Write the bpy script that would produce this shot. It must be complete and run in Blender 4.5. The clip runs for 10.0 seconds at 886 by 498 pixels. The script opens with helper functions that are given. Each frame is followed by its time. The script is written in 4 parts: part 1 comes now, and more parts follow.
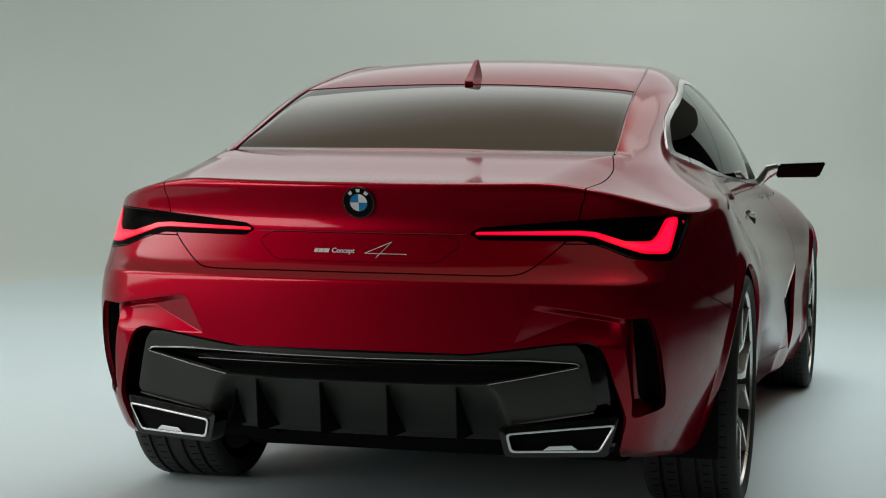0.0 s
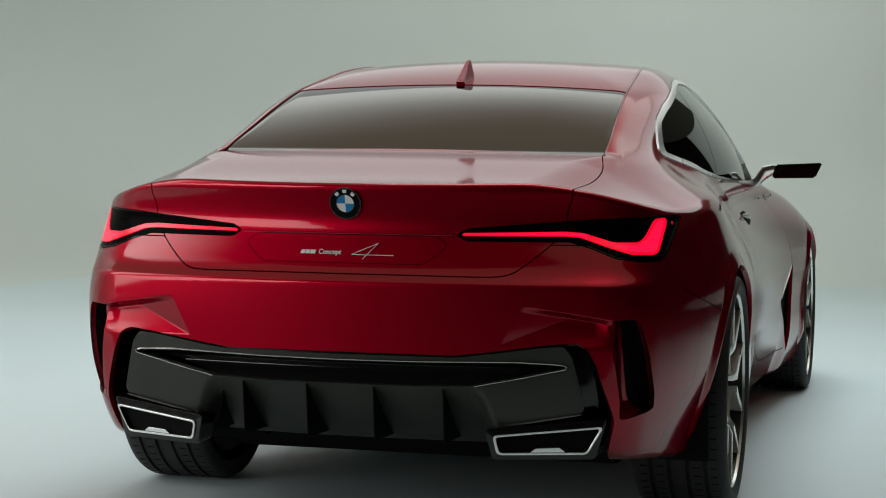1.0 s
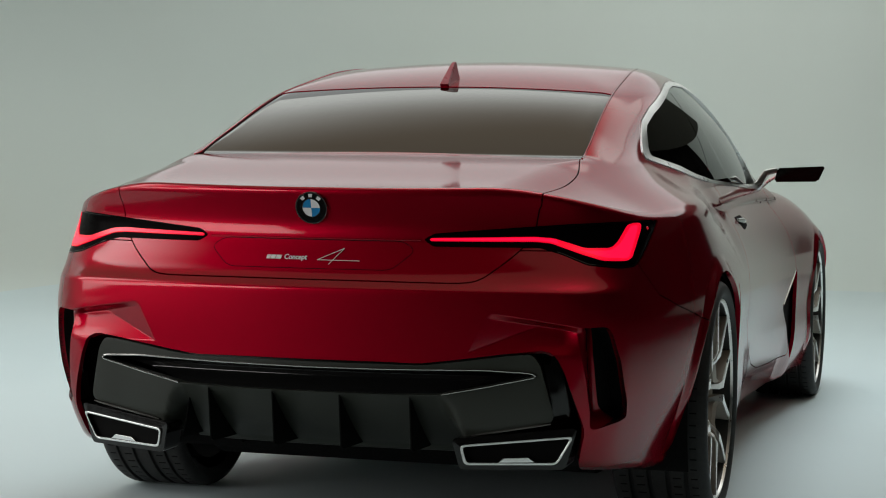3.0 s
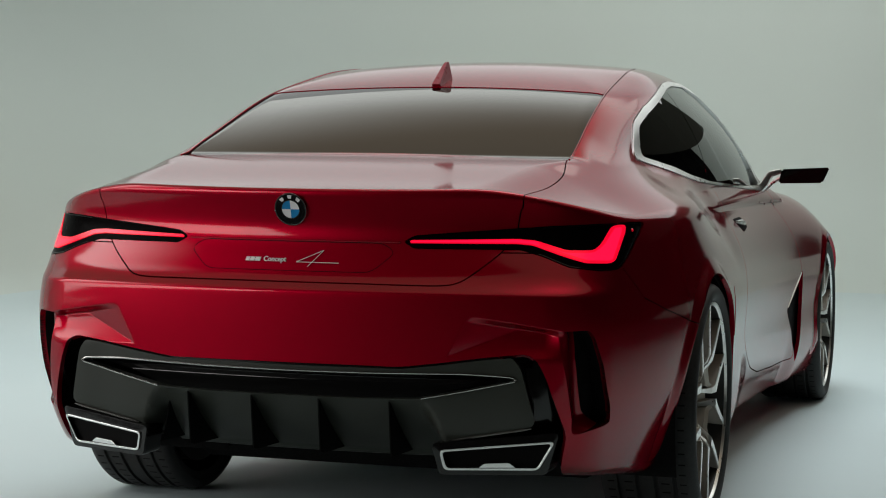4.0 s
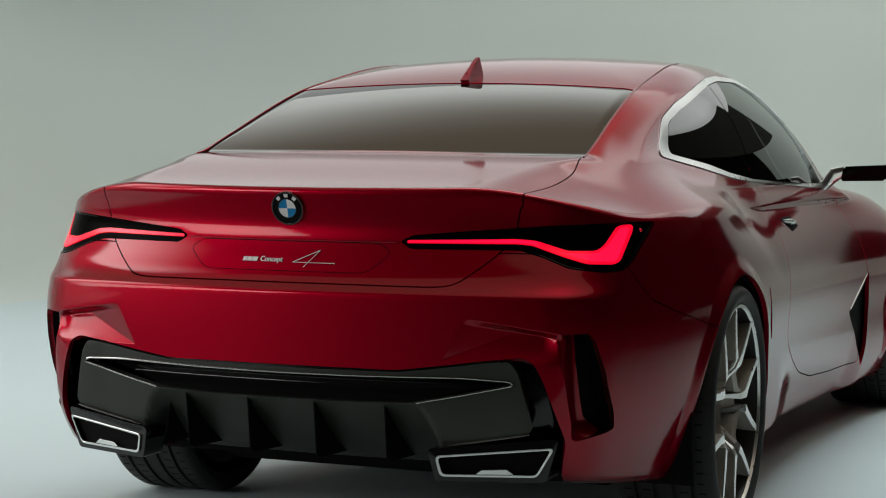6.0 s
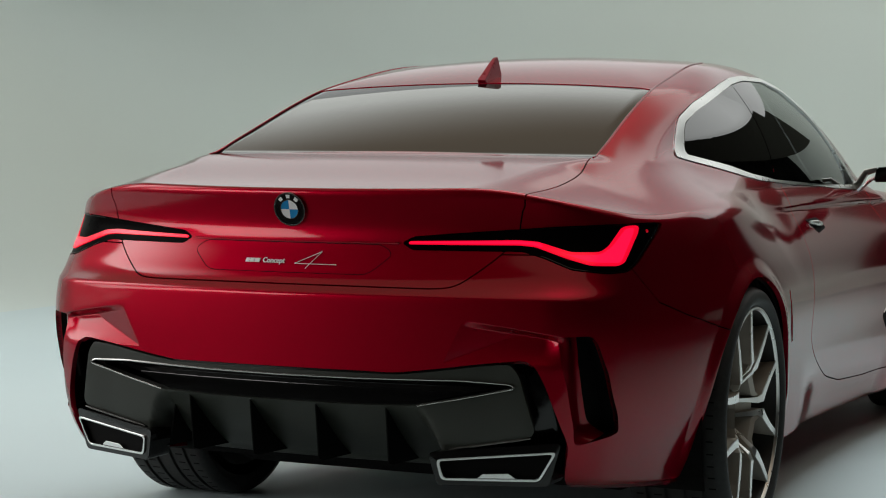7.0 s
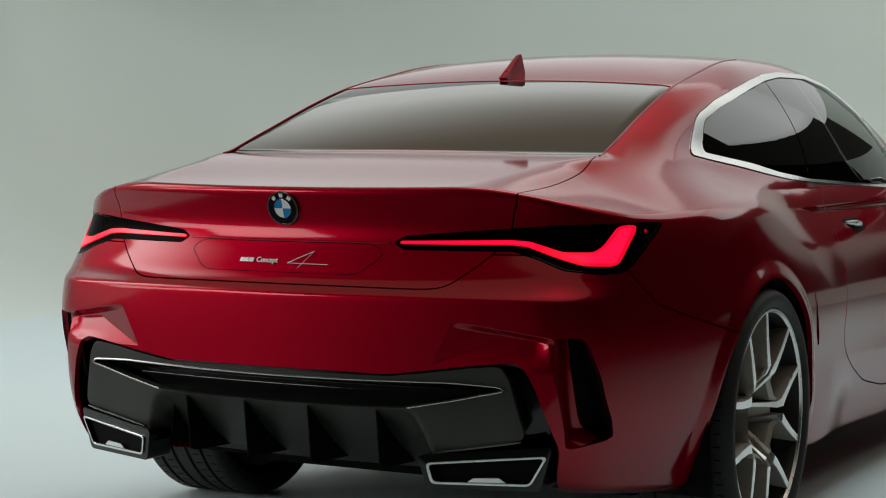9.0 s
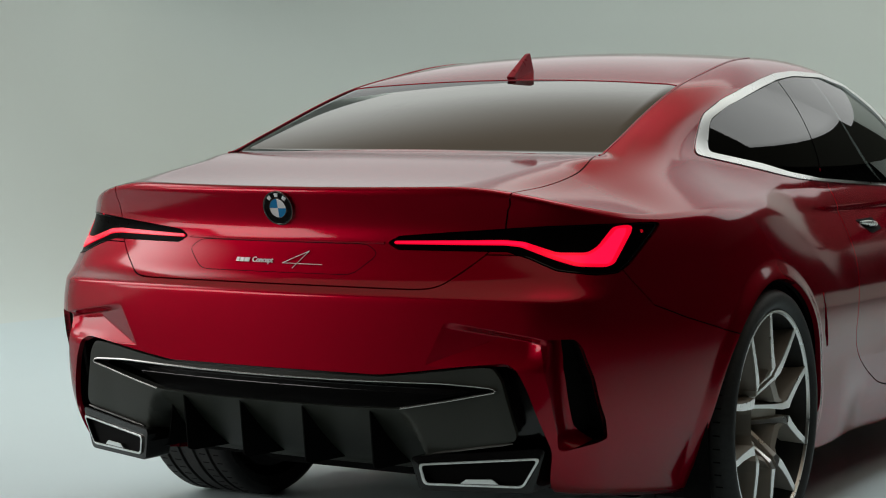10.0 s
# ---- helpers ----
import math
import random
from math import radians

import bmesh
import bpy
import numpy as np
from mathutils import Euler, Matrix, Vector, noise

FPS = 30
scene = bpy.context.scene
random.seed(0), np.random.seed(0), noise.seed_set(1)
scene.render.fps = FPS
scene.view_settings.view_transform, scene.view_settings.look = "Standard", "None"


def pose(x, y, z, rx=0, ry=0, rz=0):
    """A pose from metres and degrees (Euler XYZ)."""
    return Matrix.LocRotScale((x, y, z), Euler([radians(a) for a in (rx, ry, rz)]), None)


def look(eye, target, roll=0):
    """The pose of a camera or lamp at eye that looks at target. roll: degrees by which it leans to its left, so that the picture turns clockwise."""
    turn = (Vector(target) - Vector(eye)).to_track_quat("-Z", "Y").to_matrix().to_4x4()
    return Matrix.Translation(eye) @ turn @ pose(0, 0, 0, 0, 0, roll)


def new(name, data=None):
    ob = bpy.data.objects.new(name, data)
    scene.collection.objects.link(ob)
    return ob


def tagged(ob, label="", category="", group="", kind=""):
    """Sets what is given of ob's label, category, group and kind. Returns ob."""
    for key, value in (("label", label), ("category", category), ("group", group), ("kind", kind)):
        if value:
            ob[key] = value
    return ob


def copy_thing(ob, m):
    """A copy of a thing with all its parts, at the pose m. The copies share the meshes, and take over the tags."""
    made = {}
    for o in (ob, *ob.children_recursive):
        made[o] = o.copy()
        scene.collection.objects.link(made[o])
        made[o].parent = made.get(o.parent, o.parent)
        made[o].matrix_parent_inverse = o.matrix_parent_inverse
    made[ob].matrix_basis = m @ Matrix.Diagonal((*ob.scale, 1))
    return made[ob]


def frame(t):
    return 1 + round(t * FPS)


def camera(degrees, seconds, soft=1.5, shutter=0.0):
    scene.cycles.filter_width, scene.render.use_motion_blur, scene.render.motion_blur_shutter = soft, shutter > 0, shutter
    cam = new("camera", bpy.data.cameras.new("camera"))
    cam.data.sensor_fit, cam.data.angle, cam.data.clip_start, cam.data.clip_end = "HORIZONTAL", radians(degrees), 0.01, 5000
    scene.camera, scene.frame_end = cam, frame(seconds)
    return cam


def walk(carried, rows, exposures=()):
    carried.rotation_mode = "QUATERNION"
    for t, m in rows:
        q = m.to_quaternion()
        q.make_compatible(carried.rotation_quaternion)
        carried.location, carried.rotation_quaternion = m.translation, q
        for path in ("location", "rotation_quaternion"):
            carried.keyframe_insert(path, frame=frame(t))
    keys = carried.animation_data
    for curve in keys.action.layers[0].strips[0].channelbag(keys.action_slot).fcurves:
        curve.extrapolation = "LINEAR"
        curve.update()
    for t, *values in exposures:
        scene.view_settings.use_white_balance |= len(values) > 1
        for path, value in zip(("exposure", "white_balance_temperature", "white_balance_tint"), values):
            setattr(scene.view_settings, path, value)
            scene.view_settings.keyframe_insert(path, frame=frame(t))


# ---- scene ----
cam = camera(26.39, 10.0, 1.1)
walk(cam, [
    (0.0, look((1.392, -4.668, 1.036), (0.1538, 0.1690, 0.7691), 0.65)),
    (0.5, look((1.413, -4.658, 1.033), (0.1638, 0.1763, 0.7705), 0.62)),
    (1.0, look((1.443, -4.633, 1.036), (0.1786, 0.1969, 0.7714), 0.63)),
    (1.5, look((1.475, -4.604, 1.036), (0.1860, 0.2202, 0.7733), 0.63)),
    (2.0, look((1.517, -4.568, 1.039), (0.1976, 0.2479, 0.7759), 0.65)),
    (2.5, look((1.563, -4.529, 1.040), (0.2093, 0.2775, 0.7783), 0.65)),
    (4.0, look((1.724, -4.390, 1.041), (0.2420, 0.3787, 0.7834), 0.66)),
    (4.5, look((1.791, -4.335, 1.042), (0.2455, 0.4132, 0.7823), 0.66)),
    (5.0, look((1.868, -4.272, 1.043), (0.2346, 0.4469, 0.7800), 0.62)),
    (5.5, look((1.942, -4.214, 1.047), (0.2006, 0.4651, 0.7785), 0.60)),
    (7.0, look((2.151, -4.051, 1.040), (0.1264, 0.5135, 0.7777), 0.45)),
    (7.5, look((2.211, -4.002, 1.042), (0.1063, 0.5260, 0.7783), 0.46)),
    (8.0, look((2.277, -3.951, 1.041), (0.0885, 0.5365, 0.7767), 0.43)),
    (8.5, look((2.342, -3.900, 1.038), (0.0781, 0.5498, 0.7763), 0.41)),
    (9.0, look((2.406, -3.846, 1.037), (0.0717, 0.5679, 0.7734), 0.36)),
    (9.5, look((2.462, -3.801, 1.038), (0.0632, 0.5780, 0.7730), 0.37)),
    (10.0, look((2.524, -3.757, 1.037), (0.0552, 0.5826, 0.7723), 0.32)),
])

# ---- world and lamps ----
FLOOR = 0.015
world = bpy.data.worlds.new("studio_dark")
scene.world = world
world.use_nodes = True
world.node_tree.nodes["Background"].inputs[0].default_value = (0.02, 0.022, 0.022, 1)
world.node_tree.nodes["Background"].inputs[1].default_value = 0.2


def area_lamp(name, eye, target, size_x, size_y, watts, colour):
    lamp = bpy.data.lights.new(name, "AREA")
    lamp.shape, lamp.size, lamp.size_y, lamp.energy, lamp.color = "RECTANGLE", size_x, size_y, watts, colour
    ob = new(name, lamp)
    ob.matrix_world = look(eye, target)
    return ob


# washes on the upper backdrop, softboxes behind the camera and overhead
area_lamp("backdrop_wash", (-2.8, 11.8, 7.6), (-3.2, 14.5, 5.2), 9.0, 0.8, 520, (0.96, 1.0, 0.94))
area_lamp("side_wash", (-6.8, 3.0, 7.6), (-9.4, 3.5, 5.2), 0.8, 9.0, 420, (0.95, 1.0, 1.0))
key = area_lamp("key_softbox", (-5.3, -6.0, 2.0), (-0.2, 0.0, 0.75), 9.0, 3.4, 295, (1.0, 0.97, 0.94))
key.data.spread = radians(150)
top = area_lamp("overhead_softbox", (0.5, 3.6, 6.9), (0.5, 3.6, 0), 4.4, 4.4, 112, (0.9, 1.0, 1.02))
top.data.spread = radians(95)


# ---- materials ----
def shader(name, colour, rough=0.5, metal=0.0, **more):
    m = bpy.data.materials.new(name)
    m.use_nodes = True
    b = m.node_tree.nodes["Principled BSDF"]
    b.inputs["Base Color"].default_value = (*colour, 1)
    b.inputs["Roughness"].default_value = rough
    b.inputs["Metallic"].default_value = metal
    for key, value in more.items():
        b.inputs[key.replace("_", " ")].default_value = value
    return m


def grain(m, scale, low, high, socket="Roughness", detail=4.0, bump=0.0, stretch=(1, 1, 1)):
    """Noise at a real-world scale on one socket of the shader, with a little relief."""
    t = m.node_tree
    b = t.nodes["Principled BSDF"]
    co, mp, nz, rg = (t.nodes.new(k) for k in ("ShaderNodeTexCoord", "ShaderNodeMapping", "ShaderNodeTexNoise", "ShaderNodeMapRange"))
    mp.inputs["Scale"].default_value = stretch
    nz.inputs["Scale"].default_value, nz.inputs["Detail"].default_value = scale, detail
    t.links.new(co.outputs["Object"], mp.inputs[0])
    t.links.new(mp.outputs[0], nz.inputs["Vector"])
    if isinstance(low, tuple):
        mix = t.nodes.new("ShaderNodeMix")
        mix.data_type = "RGBA"
        mix.inputs[6].default_value, mix.inputs[7].default_value = (*low, 1), (*high, 1)
        t.links.new(nz.outputs[0], rg.inputs[0])
        rg.inputs[1].default_value, rg.inputs[2].default_value = 0.3, 0.7
        t.links.new(rg.outputs[0], mix.inputs[0])
        t.links.new(mix.outputs[2], b.inputs[socket])
    else:
        rg.inputs[1].default_value, rg.inputs[2].default_value = 0.3, 0.7
        rg.inputs[3].default_value, rg.inputs[4].default_value = low, high
        t.links.new(nz.outputs[0], rg.inputs[0])
        t.links.new(rg.outputs[0], b.inputs[socket])
    if bump:
        bp = t.nodes.new("ShaderNodeBump")
        bp.inputs["Strength"].default_value, bp.inputs["Distance"].default_value = 1.0, bump
        t.links.new(nz.outputs[0], bp.inputs["Height"])
        t.links.new(bp.outputs[0], b.inputs["Normal"])
    return m




def car_paint():
    """Deep red metallic lacquer: a red ground with glinting flakes under a clear coat."""
    m = bpy.data.materials.new("red_metallic_paint")
    m.use_nodes = True
    t = m.node_tree
    t.nodes.remove(t.nodes["Principled BSDF"])
    ground, flake, base, coat, lacquer, fresnel = (t.nodes.new(k) for k in ("ShaderNodeBsdfDiffuse", "ShaderNodeBsdfAnisotropic", "ShaderNodeMixShader", "ShaderNodeBsdfAnisotropic", "ShaderNodeMixShader", "ShaderNodeFresnel"))
    co, nz, mr, tint = (t.nodes.new(k) for k in ("ShaderNodeTexCoord", "ShaderNodeTexNoise", "ShaderNodeMapRange", "ShaderNodeMix"))
    nz.inputs["Scale"].default_value, nz.inputs["Detail"].default_value = 900, 1.0
    mr.inputs[1].default_value, mr.inputs[2].default_value = 0.3, 0.7
    tint.data_type = "RGBA"
    tint.inputs[6].default_value, tint.inputs[7].default_value = (0.42, 0.0, 0.016, 1), (0.5, 0.0007, 0.023, 1)
    t.links.new(co.outputs["Object"], nz.inputs["Vector"])
    t.links.new(nz.outputs[0], mr.inputs[0])
    t.links.new(mr.outputs[0], tint.inputs[0])
    t.links.new(tint.outputs[2], flake.inputs[0])
    ground.inputs[0].default_value = (0.075, 0.0, 0.003, 1)
    flake.inputs["Roughness"].default_value = 0.46
    # flakes glint less at a flat angle
    flop, share = t.nodes.new("ShaderNodeLayerWeight"), t.nodes.new("ShaderNodeMapRange")
    flop.inputs[0].default_value = 0.5
    share.inputs[3].default_value, share.inputs[4].default_value = 0.78, 0.2
    t.links.new(flop.outputs["Facing"], share.inputs[0])
    t.links.new(share.outputs[0], base.inputs[0])
    coat.inputs[0].default_value, coat.inputs["Roughness"].default_value = (1, 1, 1, 1), 0.09
    fresnel.inputs[0].default_value = 1.39
    t.links.new(ground.outputs[0], base.inputs[1])
    t.links.new(flake.outputs[0], base.inputs[2])
    t.links.new(fresnel.outputs[0], lacquer.inputs[0])
    t.links.new(base.outputs[0], lacquer.inputs[1])
    t.links.new(coat.outputs[0], lacquer.inputs[2])
    t.links.new(lacquer.outputs[0], t.nodes["Material Output"].inputs[0])
    return m


paint = car_paint()
black_gloss = grain(shader("black_gloss", (0.006, 0.006, 0.006), 0.12), 60, 0.08, 0.18)
panel_grey = grain(shader("satin_graphite", (0.026, 0.03, 0.0245), 0.4, Specular_IOR_Level=0.35), 300, 0.36, 0.44)
lip_gloss = shader("polished_edge", (0.16, 0.16, 0.15), 0.16, 0.7)
pit = shader("black_mesh_pit", (0.002, 0.002, 0.002), 0.8, Specular_IOR_Level=0.1)
liner = grain(shader("black_liner", (0.004, 0.004, 0.004), 0.85, Specular_IOR_Level=0.15), 120, 0.75, 0.95)
silver = grain(shader("satin_silver", (0.66, 0.67, 0.65), 0.3, 1.0), 30, 0.26, 0.34)
chrome = grain(shader("chrome", (0.8, 0.8, 0.79), 0.12, 1.0), 150, 0.08, 0.18)
glass = shader("tinted_glass", (0.008, 0.009, 0.008), 0.0, 0.0, Transmission_Weight=0.9, IOR=1.52)
rubber = grain(shader("tyre_rubber", (0.018, 0.018, 0.018), 0.62, Specular_IOR_Level=0.35), 90, (0.014, 0.0145, 0.0145), (0.022, 0.0225, 0.022), "Base Color", bump=0.0004)
rim_face = grain(shader("machined_alloy", (0.8, 0.79, 0.77), 0.3, 1.0), 40, 0.26, 0.34)
rim_dark = grain(shader("bronze_grey_alloy", (0.42, 0.375, 0.325), 0.42, 0.3), 200, 0.34, 0.48)
barrel_dark = grain(shader("dark_barrel_alloy", (0.02, 0.019, 0.018), 0.5, 0.3), 200, 0.45, 0.6)
disc_metal = grain(shader("brake_disc", (0.12, 0.12, 0.115), 0.5, 1.0), 250, 0.4, 0.55)
lamp_black = grain(shader("lamp_housing", (0.002, 0.0015, 0.0015), 0.25, 0.0, IOR=1.06), 80, 0.25, 0.35)
lamp_red = shader("red_light_guide", (0.5, 0.0, 0.02), 0.25, Emission_Color=(1.0, 0.002, 0.028, 1), Emission_Strength=0.85)
lamp_hot = shader("bright_light_guide", (0.5, 0.0, 0.02), 0.25, Emission_Color=(1.0, 0.004, 0.04, 1), Emission_Strength=1.5)
# bright metal in place of reflections on a gloss black edge
lip_glint = shader("glint_on_edge", (0.5, 0.5, 0.48), 0.2, 1.0)
# reflector has a weak emission of its own in place of returned light
lens_red = shader("red_reflector", (0.5, 0.0, 0.01), 0.2, Emission_Color=(1.0, 0.0, 0.02, 1), Emission_Strength=0.25)
letter_silver = shader("bright_silver_lettering", (0.85, 0.85, 0.83), 0.35, 0.4)
enamel_white = shader("enamel_white", (0.75, 0.77, 0.77), 0.15)
enamel_blue = shader("enamel_blue", (0.02, 0.22, 0.48), 0.15)
enamel_black = shader("enamel_black", (0.006, 0.007, 0.007), 0.12)
fin_red = grain(shader("antenna_red", (0.24, 0.002, 0.014), 0.3, Specular_IOR_Level=0.2), 60, 0.26, 0.36)

floor_paint = shader("studio_floor_paint", (0.53, 0.63, 0.655), 0.6)
grain(floor_paint, 0.35, (0.505, 0.6, 0.625), (0.55, 0.645, 0.665), "Base Color", 6.0)
wall_paint = shader("backdrop_paint", (0.6, 0.64, 0.62), 0.6)
grain(wall_paint, 0.16, (0.545, 0.59, 0.56), (0.575, 0.645, 0.63), "Base Color", 3.0, stretch=(1, 1, 0.15))
drape_black = grain(shader("black_drape", (0.008, 0.008, 0.008), 0.9, Specular_IOR_Level=0.1), 3.0, (0.005, 0.005, 0.005), (0.012, 0.012, 0.0115), "Base Color", stretch=(1, 1, 0.05))
flag_grey = grain(shader("dark_grey_cloth", (0.07, 0.07, 0.06), 0.9, Specular_IOR_Level=0.1), 40, (0.06, 0.06, 0.05), (0.08, 0.08, 0.07), "Base Color")
ceiling_paint = grain(shader("dark_ceiling_paint", (0.03, 0.03, 0.03), 0.9, Specular_IOR_Level=0.1), 1.5, (0.022, 0.022, 0.022), (0.04, 0.04, 0.038), "Base Color")


def glowing_silk():
    """White cloth that glows unevenly: bright and cool towards the front and sides, dim and warm behind."""
    m = bpy.data.materials.new("lit_silk")
    m.use_nodes = True
    t = m.node_tree
    t.nodes.remove(t.nodes["Principled BSDF"])
    co, sp, ma, mr, cr, em = (t.nodes.new(k) for k in ("ShaderNodeTexCoord", "ShaderNodeSeparateXYZ", "ShaderNodeMath", "ShaderNodeMapRange", "ShaderNodeValToRGB", "ShaderNodeEmission"))
    side = t.nodes.new("ShaderNodeMath")
    side.operation, ma.operation = "ABSOLUTE", "MULTIPLY_ADD"
    off = t.nodes.new("ShaderNodeMath")
    off.inputs[1].default_value = 1.5
    ma.inputs[1].default_value = 0.25
    t.links.new(co.outputs["Object"], sp.inputs[0])
    t.links.new(sp.outputs[0], off.inputs[0])
    t.links.new(off.outputs[0], side.inputs[0])
    t.links.new(side.outputs[0], ma.inputs[0])
    t.links.new(sp.outputs[1], ma.inputs[2])
    t.links.new(ma.outputs[0], mr.inputs[0])
    mr.inputs[1].default_value, mr.inputs[2].default_value = 7.6, 10.8
    t.links.new(mr.outputs[0], cr.inputs[0])
    cr.color_ramp.interpolation = "EASE"
    cr.color_ramp.elements[0].position, cr.color_ramp.elements[0].color = 0.0, (0.24, 0.2, 0.15, 1)
    cr.color_ramp.elements[1].position, cr.color_ramp.elements[1].color = 1.0, (0.95, 0.98, 0.93, 1)
    t.links.new(cr.outputs[0], em.inputs[0])
    em.inputs[1].default_value = 1.55
    t.links.new(em.outputs[0], t.nodes["Material Output"].inputs[0])
    return m


silk_light = glowing_silk()


def softbox_face(name, radiance, colour, dark_to, level, feather, rim):
    """The diffuser of a softbox, brightest towards one edge and fading across."""
    m = bpy.data.materials.new(name)
    m.use_nodes = True
    t = m.node_tree
    t.nodes.remove(t.nodes["Principled BSDF"])
    co, sp, cr, em, ad, pp, sm, mu = (t.nodes.new(k) for k in ("ShaderNodeTexCoord", "ShaderNodeSeparateXYZ", "ShaderNodeValToRGB", "ShaderNodeEmission", "ShaderNodeMath", "ShaderNodeMath", "ShaderNodeMapRange", "ShaderNodeMath"))
    # falls off towards the upper and lower edge
    ad.operation, pp.operation, mu.operation, sm.interpolation_type = "SUBTRACT", "ABSOLUTE", "MULTIPLY", "SMOOTHSTEP"
    ad.inputs[1].default_value = level
    sm.inputs[1].default_value, sm.inputs[2].default_value, sm.inputs[3].default_value, sm.inputs[4].default_value = *feather, 1.0, 0.75 if rim else 0.03
    t.links.new(sp.outputs[1], ad.inputs[0])
    t.links.new(ad.outputs[0], pp.inputs[0])
    t.links.new(pp.outputs[0], sm.inputs[0])
    t.links.new(sm.outputs[0], mu.inputs[0])
    mu.inputs[1].default_value = radiance
    t.links.new(mu.outputs[0], em.inputs[1])
    t.links.new(co.outputs["Generated"], sp.inputs[0])
    t.links.new(sp.outputs[0], cr.inputs[0])
    cr.color_ramp.interpolation = "EASE"
    cr.color_ramp.elements[0].position, cr.color_ramp.elements[0].color = 0.02, (*(c * rim for c in colour), 1)
    cr.color_ramp.elements[1].position, cr.color_ramp.elements[1].color = dark_to, (*colour, 1)
    t.links.new(cr.outputs[0], em.inputs[0])
    t.links.new(em.outputs[0], t.nodes["Material Output"].inputs[0])
    return m


softbox_glow = softbox_face("left_softbox_face", 6.5, (1.0, 0.98, 0.96), 1.0, 0.5, (0.2, 0.5), 0.0)
front_glow = softbox_face("front_softbox_face", 0.88, (0.97, 1.0, 0.98), 0.3, 0.12, (0.16, 0.88), 0.8)
side_glow = softbox_face("side_softbox_face", 1.3, (0.97, 1.0, 0.98), 0.3, 0.5, (0.42, 0.5), 0.8)
dark_floor_tone = grain(shader("dark_floor_tone", (0.012, 0.012, 0.012), 0.8, Specular_IOR_Level=0.1), 0.8, (0.009, 0.009, 0.009), (0.016, 0.016, 0.0155), "Base Color")


def dimming_floor():
    """Floor colour fading to dark in place of light falling off beside the set, with a patchy edge."""
    m = shader("dimming_floor_edge", (0.1, 0.1, 0.1), 0.7, Specular_IOR_Level=0.15)
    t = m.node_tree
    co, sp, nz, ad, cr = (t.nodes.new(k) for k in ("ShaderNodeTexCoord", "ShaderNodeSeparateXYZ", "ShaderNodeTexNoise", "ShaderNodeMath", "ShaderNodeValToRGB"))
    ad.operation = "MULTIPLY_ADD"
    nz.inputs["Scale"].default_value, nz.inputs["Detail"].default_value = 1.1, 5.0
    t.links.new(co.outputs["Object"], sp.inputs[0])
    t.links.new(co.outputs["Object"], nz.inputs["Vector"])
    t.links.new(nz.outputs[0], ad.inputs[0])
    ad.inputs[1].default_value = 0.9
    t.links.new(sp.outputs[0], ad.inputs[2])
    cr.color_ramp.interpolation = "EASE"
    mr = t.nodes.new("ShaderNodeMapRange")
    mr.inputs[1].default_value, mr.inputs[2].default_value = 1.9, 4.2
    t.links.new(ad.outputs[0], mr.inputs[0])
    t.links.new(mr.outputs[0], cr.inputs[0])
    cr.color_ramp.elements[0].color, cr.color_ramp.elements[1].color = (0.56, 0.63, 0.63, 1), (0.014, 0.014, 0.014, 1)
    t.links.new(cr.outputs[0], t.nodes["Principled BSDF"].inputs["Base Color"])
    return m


dimmed_edge = dimming_floor()


# ---- shape of the coachwork: one smooth field, zero on the skin, y forward, x to the right ----
def spline(*pairs):
    """A natural cubic through (a, b) pairs, straight beyond its ends."""
    a, b = np.array(pairs, float).T
    n, h = len(a), np.diff(a)
    m, rhs = np.eye(n), np.zeros(n)
    for i in range(1, n - 1):
        m[i, i - 1:i + 2] = h[i - 1], 2 * (h[i - 1] + h[i]), h[i]
        rhs[i] = 6 * ((b[i + 1] - b[i]) / h[i] - (b[i] - b[i - 1]) / h[i - 1])
    c = np.linalg.solve(m, rhs)
    s0 = (b[1] - b[0]) / h[0] - h[0] * c[1] / 6
    s1 = (b[-1] - b[-2]) / h[-1] + h[-1] * c[-2] / 6

    def value(q):
        q = np.asarray(q, float)
        k = np.clip(np.searchsorted(a, q) - 1, 0, n - 2)
        u, v, w = a[k + 1] - q, q - a[k], h[k]
        inner = (c[k] * u**3 + c[k + 1] * v**3) / (6 * w) + (b[k] / w - c[k] * w / 6) * u + (b[k + 1] / w - c[k + 1] * w / 6) * v
        return np.where(q < a[0], b[0] + s0 * (q - a[0]), np.where(q > a[-1], b[-1] + s1 * (q - a[-1]), inner))
    return value


def ramp(q, a, b):
    s = np.clip((q - a) / (b - a), 0, 1)
    return s * s * (3 - 2 * s)


def smax(a, b, k):
    h = np.maximum(k - np.abs(a - b), 0) / k
    return np.maximum(a, b) + h * h * k * 0.25


def smin(a, b, k):
    return -smax(-a, -b, k)


plan_half = spline((-0.15, 0.712), (0.0, 0.754), (0.14, 0.798), (0.3, 0.84), (0.52, 0.88), (0.83, 0.9), (1.15, 0.895), (1.6, 0.878), (2.2, 0.866), (2.8, 0.878), (3.3, 0.91), (3.69, 0.928), (4.1, 0.89), (4.45, 0.76), (4.62, 0.64))
inset_door = spline((0.12, 0.07), (0.2, 0.035), (0.32, 0.008), (0.45, 0.008), (0.58, 0.0), (0.68, 0.008), (0.76, 0.035), (0.84, 0.078), (0.92, 0.12), (1.0, 0.18))
inset_rear = spline((0.12, 0.13), (0.2, 0.095), (0.3, 0.055), (0.42, 0.018), (0.54, 0.002), (0.64, 0.0), (0.74, 0.016), (0.83, 0.034), (0.9, 0.056), (1.0, 0.1))
